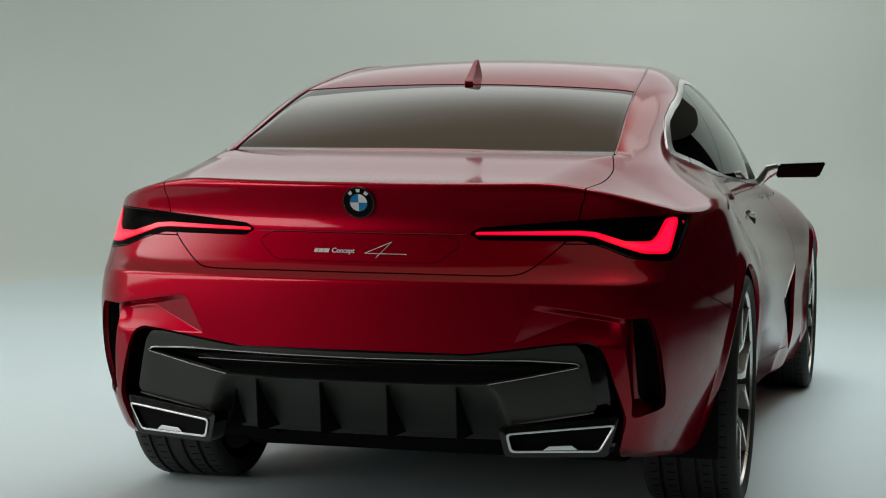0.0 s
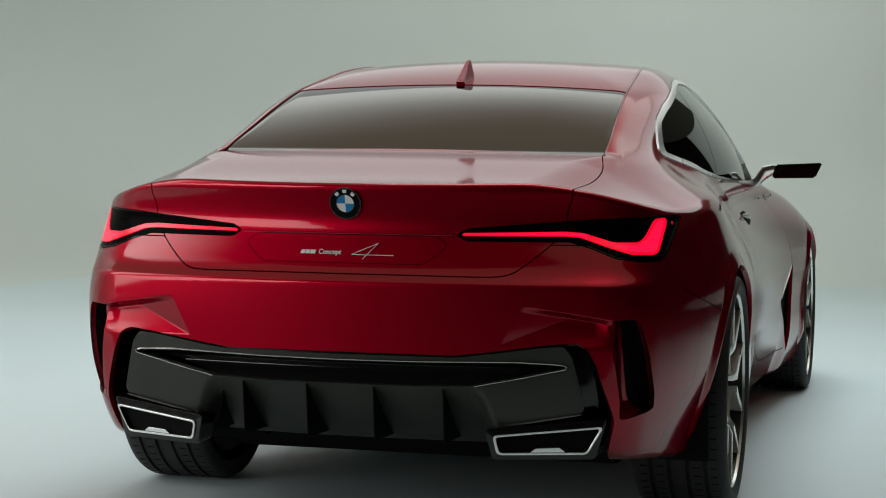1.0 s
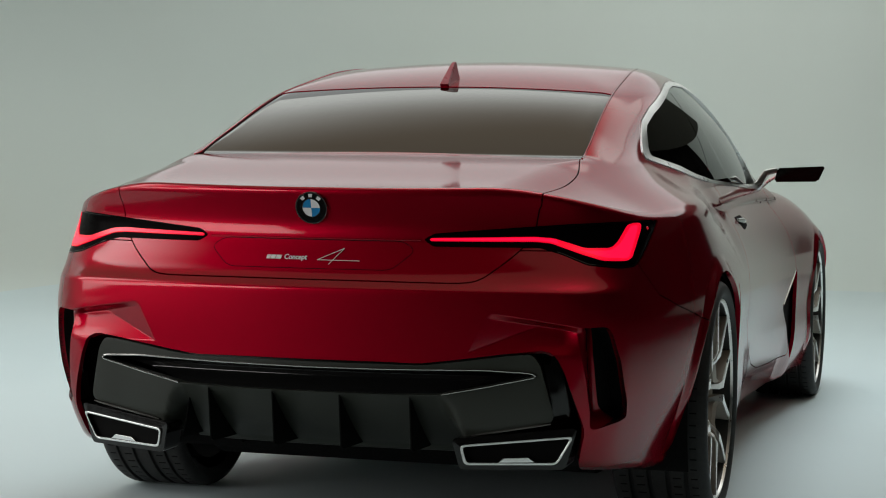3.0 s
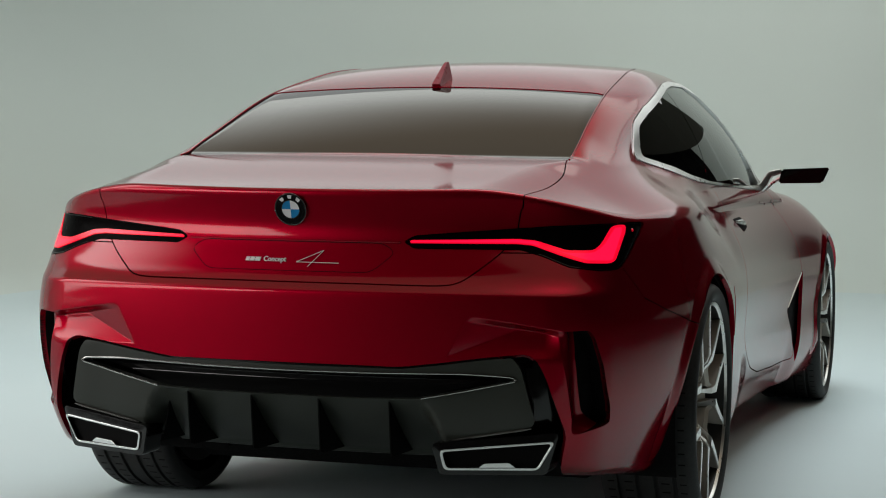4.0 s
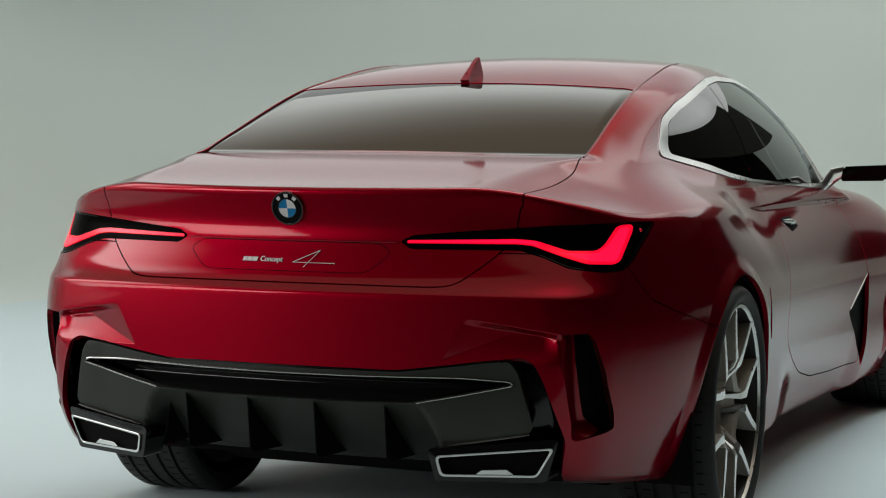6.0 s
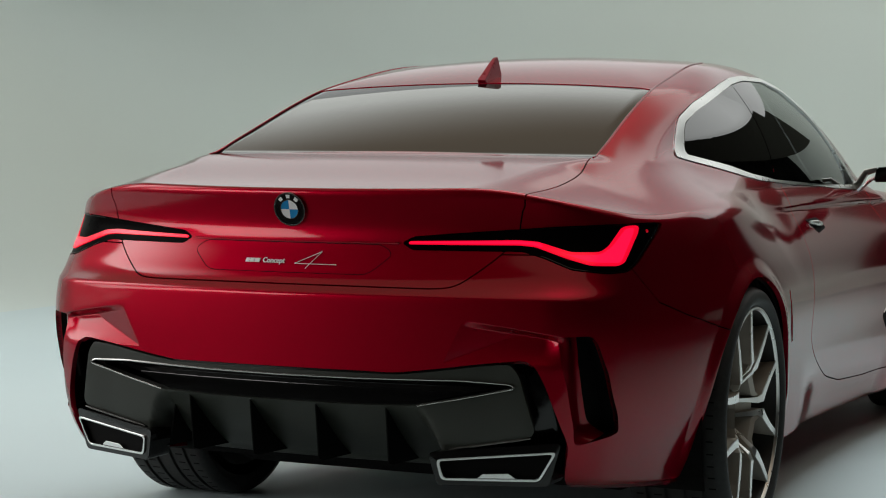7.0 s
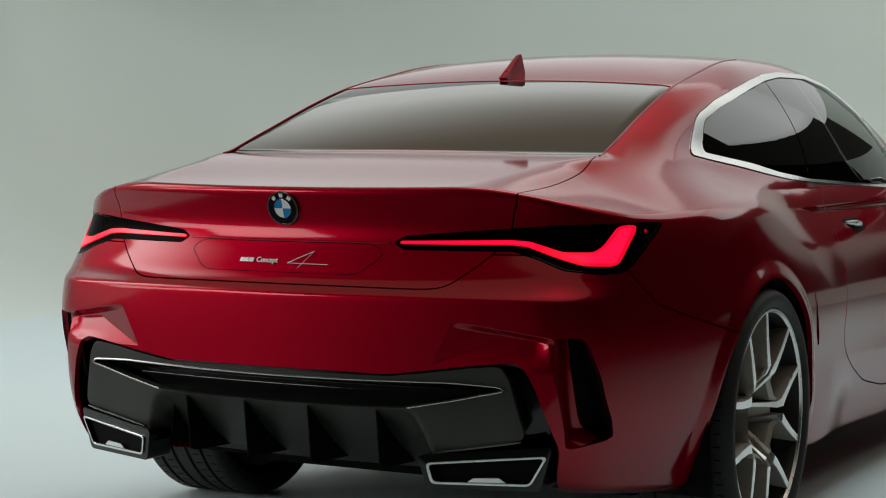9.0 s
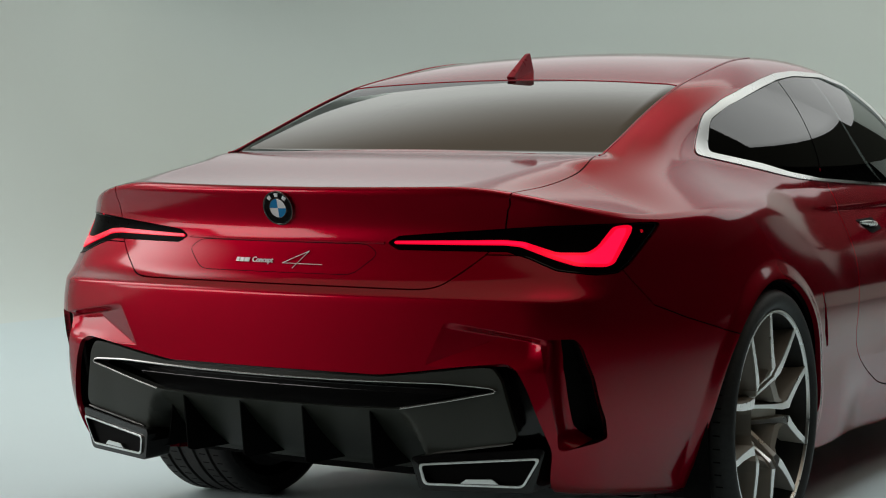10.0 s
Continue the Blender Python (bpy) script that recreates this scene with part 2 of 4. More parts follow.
deck_height = spline((-0.15, 0.943), (0.0, 0.96), (0.28, 1.003), (0.5, 1.03), (0.93, 1.035), (1.3, 1.005), (1.68, 0.975), (2.2, 0.95), (2.9, 0.93), (3.4, 0.9), (4.0, 0.85), (4.4, 0.77), (4.62, 0.66))
deck_flat = spline((-0.15, 0.515), (0.3, 0.53), (0.6, 0.545), (0.93, 0.58), (1.4, 0.65), (1.8, 0.69), (2.6, 0.71), (3.2, 0.72), (3.7, 0.72), (4.1, 0.6), (4.6, 0.4))
bumper_face = spline((0.2, 0.0), (0.3, -0.095), (0.4, -0.135), (0.53, -0.152), (0.63, -0.162), (0.71, -0.169))
lid_face = spline((0.66, -0.205), (0.705, -0.167), (0.722, -0.148), (0.76, -0.125), (0.79, -0.112), (0.82, -0.1), (0.85, -0.095), (0.88, -0.1), (0.92, -0.112), (0.95, -0.122), (1.05, -0.13))
rear_bow = spline((0.2, 0.2), (0.5, 0.21), (0.66, 0.22), (0.76, 0.26), (0.85, 0.31), (0.95, 0.33))
belt_half = spline((0.2, 0.43), (0.46, 0.533), (0.7, 0.61), (0.93, 0.664), (1.3, 0.701), (1.68, 0.738), (2.2, 0.757), (2.8, 0.745), (3.2, 0.70))
belt_height = spline((0.3, 1.0), (0.46, 1.02), (0.93, 1.03), (1.3, 0.99), (1.68, 0.956), (2.5, 0.928), (3.0, 0.91))
lean_in = spline((0.2, 0.36), (0.6, 0.34), (0.95, 0.32), (1.3, 0.36), (1.68, 0.48), (2.5, 0.56), (3.1, 0.62))
roof_line = spline((0.2, 0.915), (0.47, 1.025), (0.75, 1.131), (1.03, 1.225), (1.3, 1.291), (1.7, 1.34), (2.05, 1.347), (2.4, 1.313), (2.75, 1.185), (3.1, 0.995), (3.3, 0.87))
roof_bow = spline((0.3, 0.03), (1.0, 0.05), (1.6, 0.1), (2.2, 0.1), (3.0, 0.12))
# rear pillar and haunch: from the crest up to the edge of lid and rear window
edge_half = spline((-0.15, 0.5), (0.0, 0.53), (0.27, 0.552), (0.45, 0.558), (0.75, 0.543), (1.06, 0.525), (1.3, 0.51), (1.7, 0.485))
crest_half = spline((-0.15, 0.762), (0.1, 0.77), (0.27, 0.78), (0.4, 0.802), (0.52, 0.822), (0.68, 0.838), (0.84, 0.844), (1.0, 0.841), (1.3, 0.806), (1.7, 0.77))
crest_height = spline((-0.15, 0.88), (0.27, 0.885), (0.5, 0.892), (0.84, 0.892), (1.1, 0.888), (1.3, 0.883), (1.7, 0.87))
waist_u = spline((0.3, 0.45), (0.85, 0.44), (1.3, 0.31), (1.7, 0.25))
waist_s = spline((0.3, 0.45), (0.6, 0.475), (0.9, 0.555), (1.3, 0.36), (1.7, 0.28))
eaves_u = spline((0.3, 0.8), (1.7, 0.83))
eaves_s = spline((0.3, 0.82), (0.6, 0.805), (0.9, 0.74), (1.3, 0.625), (1.7, 0.58))
under = spline((-0.2, 0.29), (0.0, 0.265), (0.3, 0.225), (0.53, 0.2), (1.2, 0.2), (1.6, 0.2), (2.5, 0.165), (3.4, 0.165), (4.6, 0.2))


def upper(x, y, z):
    """Over lid, rear window, roof and the haunch beside them."""
    sheet = lambda q: smax(roof_line(y) - roof_bow(y) * q**2, deck_height(y) - 0.012 * q**2, 0.008)
    xe, xc, zc = edge_half(y), crest_half(y), crest_height(y)
    ze = smax(roof_line(y) - roof_bow(y) * xe**2, deck_height(y) - 0.012 * xe**2, 0.07)
    u = (z - zc) / np.maximum(ze - zc, 0.03)
    u1, s1, u2, s2 = waist_u(y), waist_s(y), eaves_u(y), eaves_s(y)
    # a smooth curve through (0, 0), (u1, s1), (u2, s2), (1, 1)
    d0, d1, d2 = s1 / u1, (s2 - s1) / (u2 - u1), (1 - s2) / (1 - u2)
    g1, g2 = 2 * d0 * d1 / (d0 + d1), 2 * d1 * d2 / (d1 + d2)
    g0, g3 = 1.5 * d0 - 0.5 * g1, 1.5 * d2 - 0.5 * g2

    def piece(a, b, p, q, m, n):
        t = np.clip((u - a) / (b - a), 0, 1)
        h = b - a
        return p * (1 + 2 * t) * (1 - t)**2 + q * t * t * (3 - 2 * t) + h * t * (1 - t) * (m * (1 - t) - n * t), (6 * t * (1 - t) * (q - p) / h + m * (1 - t) * (1 - 3 * t) + n * t * (3 * t - 2))
    (a0, b0), (a1, b1), (a2, b2) = piece(0, u1, 0, s1, g0, g1), piece(u1, u2, s1, s2, g1, g2), piece(u2, 1, s2, 1, g2, g3)
    s = np.where(u < u1, a0, np.where(u < u2, a1, a2)) + np.minimum(u, 0) * g0 + np.maximum(u - 1, 0) * g3
    rate = np.where(u < u1, b0, np.where(u < u2, b1, b2))
    lie = (xc - xe) * rate / np.maximum(ze - zc, 0.03)
    haunch = (x - xc + (xc - xe) * s) / np.sqrt(1 + lie**2)
    return smax(haunch, (z - sheet(x)) * 0.95, 0.014 + 0.02 * (1 - ramp(y, 0.3, 0.45)) + 0.05 * ramp(y, 1.0, 1.4))


def faces(x, y, z):
    """Distances over the side, tail and deck planes of the lower body."""
    x = np.abs(x)
    back = 1 - ramp(y, 0.5, 1.5)
    side = x - (plan_half(y) - inset_rear(z) * back - inset_door(z) * (1 - back))
    # the arches flare out towards their edge
    for wy in (0.833, 3.69):
        side = side - 0.01 * (1 - ramp(np.hypot(y - wy, z - 0.35), 0.36, 0.415)) * ramp(z, 0.2, 0.3)
    # the door's foot turns under along a rising edge
    side = side + 0.13 * np.clip(0.444 - 0.045 * (y - 1.5) - z, 0, 0.15) * ramp(y, 1.4, 1.75) * (1 - ramp(y, 2.75, 3.0))
    # a pocket with a sharp brow; its floor looks up and runs out above the diffuser
    slant = x - 0.5 * (z - 0.6)
    brow = np.clip((0.642 - z - 0.16 * (x - 0.53)) / 0.014, 0, 1)
    scoop = np.minimum(np.clip(0.25 * (slant - 0.432), 0, 0.031), np.clip(0.48 * (z - 0.553), 0, 0.031)) * brow * (1 - ramp(x, 0.63, 0.7))
    out = 0.006 * ramp(x, 0.5, 0.6) * (1 - ramp(x, 0.7, 0.79)) * (1 - ramp(z, 0.54, 0.58))
    tail = smax(bumper_face(z) + scoop - out, lid_face(z), 0.008) + rear_bow(z) * x**2 - y
    out = np.maximum(x - deck_flat(y), 0)
    deck = (z - (deck_height(y) - 1.12 * out**1.6 - 0.012 * x**2)) * 0.97
    return side, tail * 0.95, upper(x, y, z), deck


def coachwork(x, y, z):
    x = np.abs(x)
    side, tail, deck, shoulder = faces(x, y, z)
    front = y - (4.62 - 0.42 * x**2 - 0.5 * (z - 0.5)**2)
    crest = 0.011 + 0.012 * ramp(y, 0.45, 0.7) + 0.1 * ramp(y, 0.9, 1.6)
    fore = ramp(y, 1.0, 1.6)
    low = smax(smax(side, tail, 0.1), front, 0.2)
    wing, rump, _, _ = faces(x, y, np.minimum(z, 0.93))
    # ahead: a cabin set on the tub
    up = z - belt_height(y)
    wall = (x - (belt_half(y) - (lean_in(y) - 0.13) * up - 0.5 * up * up)) * 0.88
    top = (z - (roof_line(y) - roof_bow(y) * x**2)) * 0.93
    tub = smax(low, shoulder, crest)
    cabin = smax(smax(smin(wall, shoulder, 0.05), top, 0.07), wing, np.minimum(crest, 0.045))
    ahead = smin(tub, smax(cabin, 0.86 - z, 0.02), 0.006)
    # behind: one sheet over pillar, haunch and lid
    behind = smax(smax(wing, smax(tail, rump, 0.004), 0.1), deck, crest)
    return smax(ahead * fore + behind * (1 - fore), under(y) - z, 0.03)


def slope(p):
    """The outward unit normals of the field at points p, and the field's steepness."""
    e = 2e-3
    g = np.stack([coachwork(*(p + d).T) - coachwork(*(p - d).T) for d in np.eye(3) * e], 1) / (2 * e)
    s = np.linalg.norm(g, axis=1, keepdims=True)
    return g / np.maximum(s, 1e-6), s


def settle(p, rounds=3):
    for _ in range(rounds):
        n, s = slope(p)
        d = (coachwork(*p.T)[:, None] / np.maximum(s, 0.4)).clip(-0.01, 0.01)
        p = p - n * d
    return p


def skin(xs, ys, zs):
    """The zero surface as triangles: one point in each cell that it crosses, laid onto the field."""
    v = coachwork(xs[:, None, None], ys[None, :, None], zs[None, None, :])
    neg = v < 0
    shape = tuple(k - 1 for k in v.shape)
    count = np.zeros(shape, int)
    total = np.zeros(shape + (3,))
    hits = np.zeros(shape)
    for dx in (0, 1):
        for dy in (0, 1):
            for dz in (0, 1):
                count += neg[dx:dx + shape[0], dy:dy + shape[1], dz:dz + shape[2]]
    cells = np.argwhere((count > 0) & (count < 8))
    index = -np.ones(shape, int)
    index[tuple(cells.T)] = np.arange(len(cells))
    mid = np.stack([(g[cells[:, k]] + g[cells[:, k] + 1]) / 2 for k, g in enumerate((xs, ys, zs))], 1)
    tris = []
    for axis in range(3):
        a, b = [k for k in range(3) if k != axis]
        lo = [slice(None)] * 3
        hi = [slice(None)] * 3
        lo[axis], hi[axis] = slice(0, -1), slice(1, None)
        cross = np.argwhere(neg[tuple(lo)] != neg[tuple(hi)])
        ok = (cross[:, a] > 0) & (cross[:, b] > 0) & (cross[:, a] < v.shape[a] - 1) & (cross[:, b] < v.shape[b] - 1)
        cross = cross[ok]
        inside = neg[tuple(cross.T)]
        quad = []
        for da, db in ((-1, -1), (0, -1), (0, 0), (-1, 0)):
            c = cross.copy()
            c[:, a] += da
            c[:, b] += db
            quad.append(index[tuple(c.T)])
        q = np.stack(quad, 1)
        turn = inside ^ (axis == 1)
        q = np.where(turn[:, None], q, q[:, ::-1])
        tris += [q[:, [0, 1, 2]], q[:, [0, 2, 3]]]
    return settle(mid, 8), np.concatenate(tris)


# ---- building helpers ----
def mesh_object(name, verts, polys, material, parent=None, label="", normals=None, smooth=True):
    me = bpy.data.meshes.new(name)
    me.from_pydata(np.asarray(verts).tolist(), [], polys if isinstance(polys, list) else polys.tolist())
    me.materials.append(material)
    if smooth:
        me.polygons.foreach_set("use_smooth", np.ones(len(me.polygons), bool))
    me.update()
    if normals is not None:
        me.normals_split_custom_set_from_vertices(np.asarray(normals).tolist())
    ob = new(name, me)
    if parent:
        ob.parent = parent
    return tagged(ob, label)


def part(name, bm, material, parent=None, label="", smooth=False, bevel=0.0, angle=35):
    bmesh.ops.recalc_face_normals(bm, faces=bm.faces)
    if bevel:
        sharp = [e for e in bm.edges if len(e.link_faces) == 2 and e.calc_face_angle(0) > radians(angle)]
        bmesh.ops.bevel(bm, geom=sharp, offset=bevel, segments=2, affect="EDGES", clamp_overlap=True)
    me = bpy.data.meshes.new(name)
    bm.to_mesh(me)
    bm.free()
    me.materials.append(material)
    if smooth:
        me.polygons.foreach_set("use_smooth", np.ones(len(me.polygons), bool))
        me.set_sharp_from_angle(angle=radians(angle))
    ob = new(name, me)
    if parent:
        ob.parent = parent
    return tagged(ob, label)


def closed_curve(points, steps=6):
    """A rounded closed outline through corner points (Catmull-Rom)."""
    p = np.array(points, float)
    a, b, c, d = np.roll(p, 1, 0), p, np.roll(p, -1, 0), np.roll(p, -2, 0)
    t = (np.arange(steps) / steps)[None, :, None]
    a, b, c, d = (q[:, None, :] for q in (a, b, c, d))
    return (0.5 * (2 * b + (c - a) * t + (2 * a - 5 * b + 4 * c - d) * t**2 + (3 * b - a - 3 * c + d) * t**3)).reshape(-1, 2)


def rounded(points, r=0.01, steps=4):
    """A closed outline with straight sides and rounded corners."""
    p = np.array(points, float)
    out = []
    for a, b, c in zip(np.roll(p, 1, 0), p, np.roll(p, -1, 0)):
        u, v = a - b, c - b
        lu, lv = np.linalg.norm(u), np.linalg.norm(v)
        q = min(r, lu * 0.45, lv * 0.45)
        s, e = b + u / lu * q, b + v / lv * q
        for t in np.linspace(0, 1, steps):
            out.append((1 - t)**2 * s + 2 * t * (1 - t) * b + t**2 * e)
    return np.array(out)


def outline_distance(u, v, poly):
    """Signed distance of points (u, v) to a closed outline, negative inside."""
    best, inside = np.full(u.shape, 9.0), np.zeros(u.shape, bool)
    for (ax, ay), (bx, by) in zip(poly, np.roll(poly, -1, 0)):
        ex, ey = bx - ax, by - ay
        t = np.clip(((u - ax) * ex + (v - ay) * ey) / (ex * ex + ey * ey + 1e-12), 0, 1)
        best = np.minimum(best, np.hypot(u - ax - t * ex, v - ay - t * ey))
        if ay != by:
            inside ^= ((ay > v) != (by > v)) & (u < (bx - ax) * (v - ay) / (by - ay) + ax)
    return np.where(inside, -best, best)


def keep(piece, g, on_skin=True):
    """The part of a triangle piece where g <= 0, cut cleanly along g = 0."""
    verts, tris = piece
    s = g[tris] <= 0
    n = s.sum(1)
    whole = tris[n == 3]
    cut_at, fresh, made = {}, [], []

    def cross(i, j):
        key = (i, j) if i < j else (j, i)
        if key not in cut_at:
            cut_at[key] = len(verts) + len(fresh)
            w = g[i] / (g[i] - g[j])
            fresh.append(verts[i] * (1 - w) + verts[j] * w)
        return cut_at[key]
    for t, side in zip(tris[(n == 1) | (n == 2)].tolist(), s[(n == 1) | (n == 2)].tolist()):
        if sum(side) == 1:
            k = side.index(True)
            a, b, c = t[k], t[(k + 1) % 3], t[(k + 2) % 3]
            made.append((a, cross(a, b), cross(a, c)))
        else:
            k = side.index(False)
            a, b, c = t[k], t[(k + 1) % 3], t[(k + 2) % 3]
            p, q = cross(a, b), cross(a, c)
            made += [(p, b, c), (p, c, q)]
    if fresh:
        f = np.array(fresh)
        if on_skin:
            f = settle(f, 2)
        verts = np.concatenate([verts, f])
    tris = np.concatenate([whole, np.array(made, int).reshape(-1, 3)])
    used = np.unique(tris)
    back = np.zeros(len(verts), int)
    back[used] = np.arange(len(used))
    return verts[used], back[tris]


def finer(piece, where, rounds=1):
    """The piece with the chosen triangles cut into four, laid onto the skin."""
    verts, tris = piece
    for _ in range(rounds):
        pick = where(*verts[tris].mean(1).T)
        t = tris[pick]
        e = np.sort(np.concatenate([t[:, [0, 1]], t[:, [1, 2]], t[:, [2, 0]]]), 1)
        u, back = np.unique(e, axis=0, return_inverse=True)
        back = back.reshape(-1)
        mid = settle(verts[u].mean(1), 2)
        k = len(t)
        ab, bc, ca = (len(verts) + back[i * k:(i + 1) * k] for i in range(3))
        made = [np.stack(q, 1) for q in ((t[:, 0], ab, ca), (ab, t[:, 1], bc), (ca, bc, t[:, 2]), (ab, bc, ca))]
        verts = np.concatenate([verts, mid])
        tris = np.concatenate([tris[~pick]] + made)
    return verts, tris


def split(piece, g, gap=0.0):
    return keep(piece, g + gap / 2), keep(piece, -g + gap / 2)


def rim_edges(tris, verts):
    e = np.concatenate([tris[:, [0, 1]], tris[:, [1, 2]], tris[:, [2, 0]]])
    key = np.sort(e, 1)
    _, idx, cnt = np.unique(key, axis=0, return_index=True, return_counts=True)
    b = e[idx[cnt == 1]]
    return b[~((np.abs(verts[b[:, 0], 0]) < 1e-4) & (np.abs(verts[b[:, 1], 0]) < 1e-4))]


def panel(name, piece, material, parent, label="", lip=0.014, sink=0.0, both=True, mirror=False, along=None):
    """A panel of the skin with its edges turned in; sink lays it under the skin. both: the piece and its mirror image as one mesh."""
    verts, tris = piece
    n, _ = slope(verts)
    v = verts - (n if along is None else -np.array(along, float)) * (sink if np.isscalar(sink) else sink[:, None])
    if not np.isscalar(sink):
        fn = np.cross(v[tris[:, 1]] - v[tris[:, 0]], v[tris[:, 2]] - v[tris[:, 0]])
        n = np.zeros_like(v)
        for k in range(3):
            np.add.at(n, tris[:, k], fn)
        n /= np.linalg.norm(n, axis=1, keepdims=True) + 1e-12
    polys, norms, pts = tris.copy(), [n], [v]
    if lip:
        b = rim_edges(tris, verts)
        sn, _ = slope(verts)
        ids = np.unique(b)
        where = np.zeros(len(verts), int)
        where[ids] = np.arange(len(ids))
        base = len(v)
        pts += [v[ids], v[ids] - sn[ids] * lip]
        norms += [np.zeros((2 * len(ids), 3))]
        p, q = base + where[b[:, 0]], base + where[b[:, 1]]
        r, s = p + len(ids), q + len(ids)
        polys = np.concatenate([polys, np.stack([q, p, r], 1), np.stack([q, r, s], 1)])
    v, n = np.concatenate(pts), np.concatenate(norms)
    if both:
        m = np.array([-1, 1, 1])
        k = len(v)
        polys = np.concatenate([polys, polys[:, ::-1] + k])
        v, n = np.concatenate([v, v * m]), np.concatenate([n, n * m])
    elif mirror:
        m = np.array([-1, 1, 1])
        v, n, polys = v * m, n * m, polys[:, ::-1]
    return mesh_object(name, v, polys, material, parent, label, n)


def pair(name, piece, material, parents, label="", lip=0.014, sink=0.0, along=None):
    return [panel(name, piece, material, parents[k], label, lip, sink, False, k == 1, along) for k in (0, 1)]


def skin_y(x, z, start=-0.4):
    """Where the tail's skin lies at (x, z)."""
    ys = np.linspace(start, 0.6, 500)
    v = coachwork(np.full(500, x), ys, np.full(500, z))
    k = int(np.argmax(v <= 0))
    return ys[k - 1] + (ys[k] - ys[k - 1]) * v[k - 1] / (v[k - 1] - v[k])


def skin_x(y, z):
    """How far out the side's skin lies at (y, z)."""
    xs = np.linspace(1.05, 0.3, 500)
    v = coachwork(xs, np.full(500, y), np.full(500, z))
    k = int(np.argmax(v <= 0))
    return xs[k - 1] + (xs[k] - xs[k - 1]) * v[k - 1] / (v[k - 1] - v[k])


def box(bm, centre, size, turn=None):
    m = Matrix.Translation(centre) @ (turn.to_4x4() if turn else Matrix()) @ Matrix.Diagonal((*size, 1))
    return bmesh.ops.create_cube(bm, size=1, matrix=m)["verts"]


def tube(bm, path, radius, sides=8, closed=False, flat=1.0):
    """A round bar along a path."""
    pts = [Vector(p) for p in path]
    n = len(pts)
    rings = []
    up = Vector((0, 0, 1))
    for i, p in enumerate(pts):
        d = (pts[(i + 1) % n] - pts[i - 1]) if closed else (pts[min(i + 1, n - 1)] - pts[max(i - 1, 0)])
        d.normalize()
        a = d.cross(up if abs(d.z) < 0.9 else Vector((1, 0, 0))).normalized()
        b = d.cross(a)
        r = radius[i] if isinstance(radius, (list, tuple)) else radius
        rings.append([bm.verts.new(p + a * r * math.cos(2 * math.pi * k / sides) + b * r * flat * math.sin(2 * math.pi * k / sides)) for k in range(sides)])
    for i in range(n if closed else n - 1):
        u, v = rings[i], rings[(i + 1) % n]
        for k in range(sides):
            bm.faces.new((u[k], u[(k + 1) % sides], v[(k + 1) % sides], v[k]))
    if not closed:
        bm.faces.new(rings[0][::-1])
        bm.faces.new(rings[-1])


def lathe(bm, profile, sides=64, axis_x=True):
    """A ring of revolution about x from (radius, x) points."""
    rings = []
    for k in range(sides):
        a = 2 * math.pi * k / sides
        rings.append([bm.verts.new((x, r * math.cos(a), r * math.sin(a))) for r, x in profile])
    for k in range(sides):
        u, v = rings[k], rings[(k + 1) % sides]
        for j in range(len(profile) - 1):
            bm.faces.new((u[j], u[j + 1], v[j + 1], v[j]))
    bmesh.ops.remove_doubles(bm, verts=bm.verts, dist=1e-6)


def prism(bm, outline, lay, depth):
    """A flat outline of (a, b) points laid out by lay(a, b) -> point, thickened by the vector depth."""
    front = [bm.verts.new(lay(a, b)) for a, b in outline]
    back = [bm.verts.new(Vector(lay(a, b)) + Vector(depth)) for a, b in outline]
    bm.faces.new(front)
    bm.faces.new(back[::-1])
    n = len(front)
    for k in range(n):
        bm.faces.new((front[k], back[k], back[(k + 1) % n], front[(k + 1) % n]))


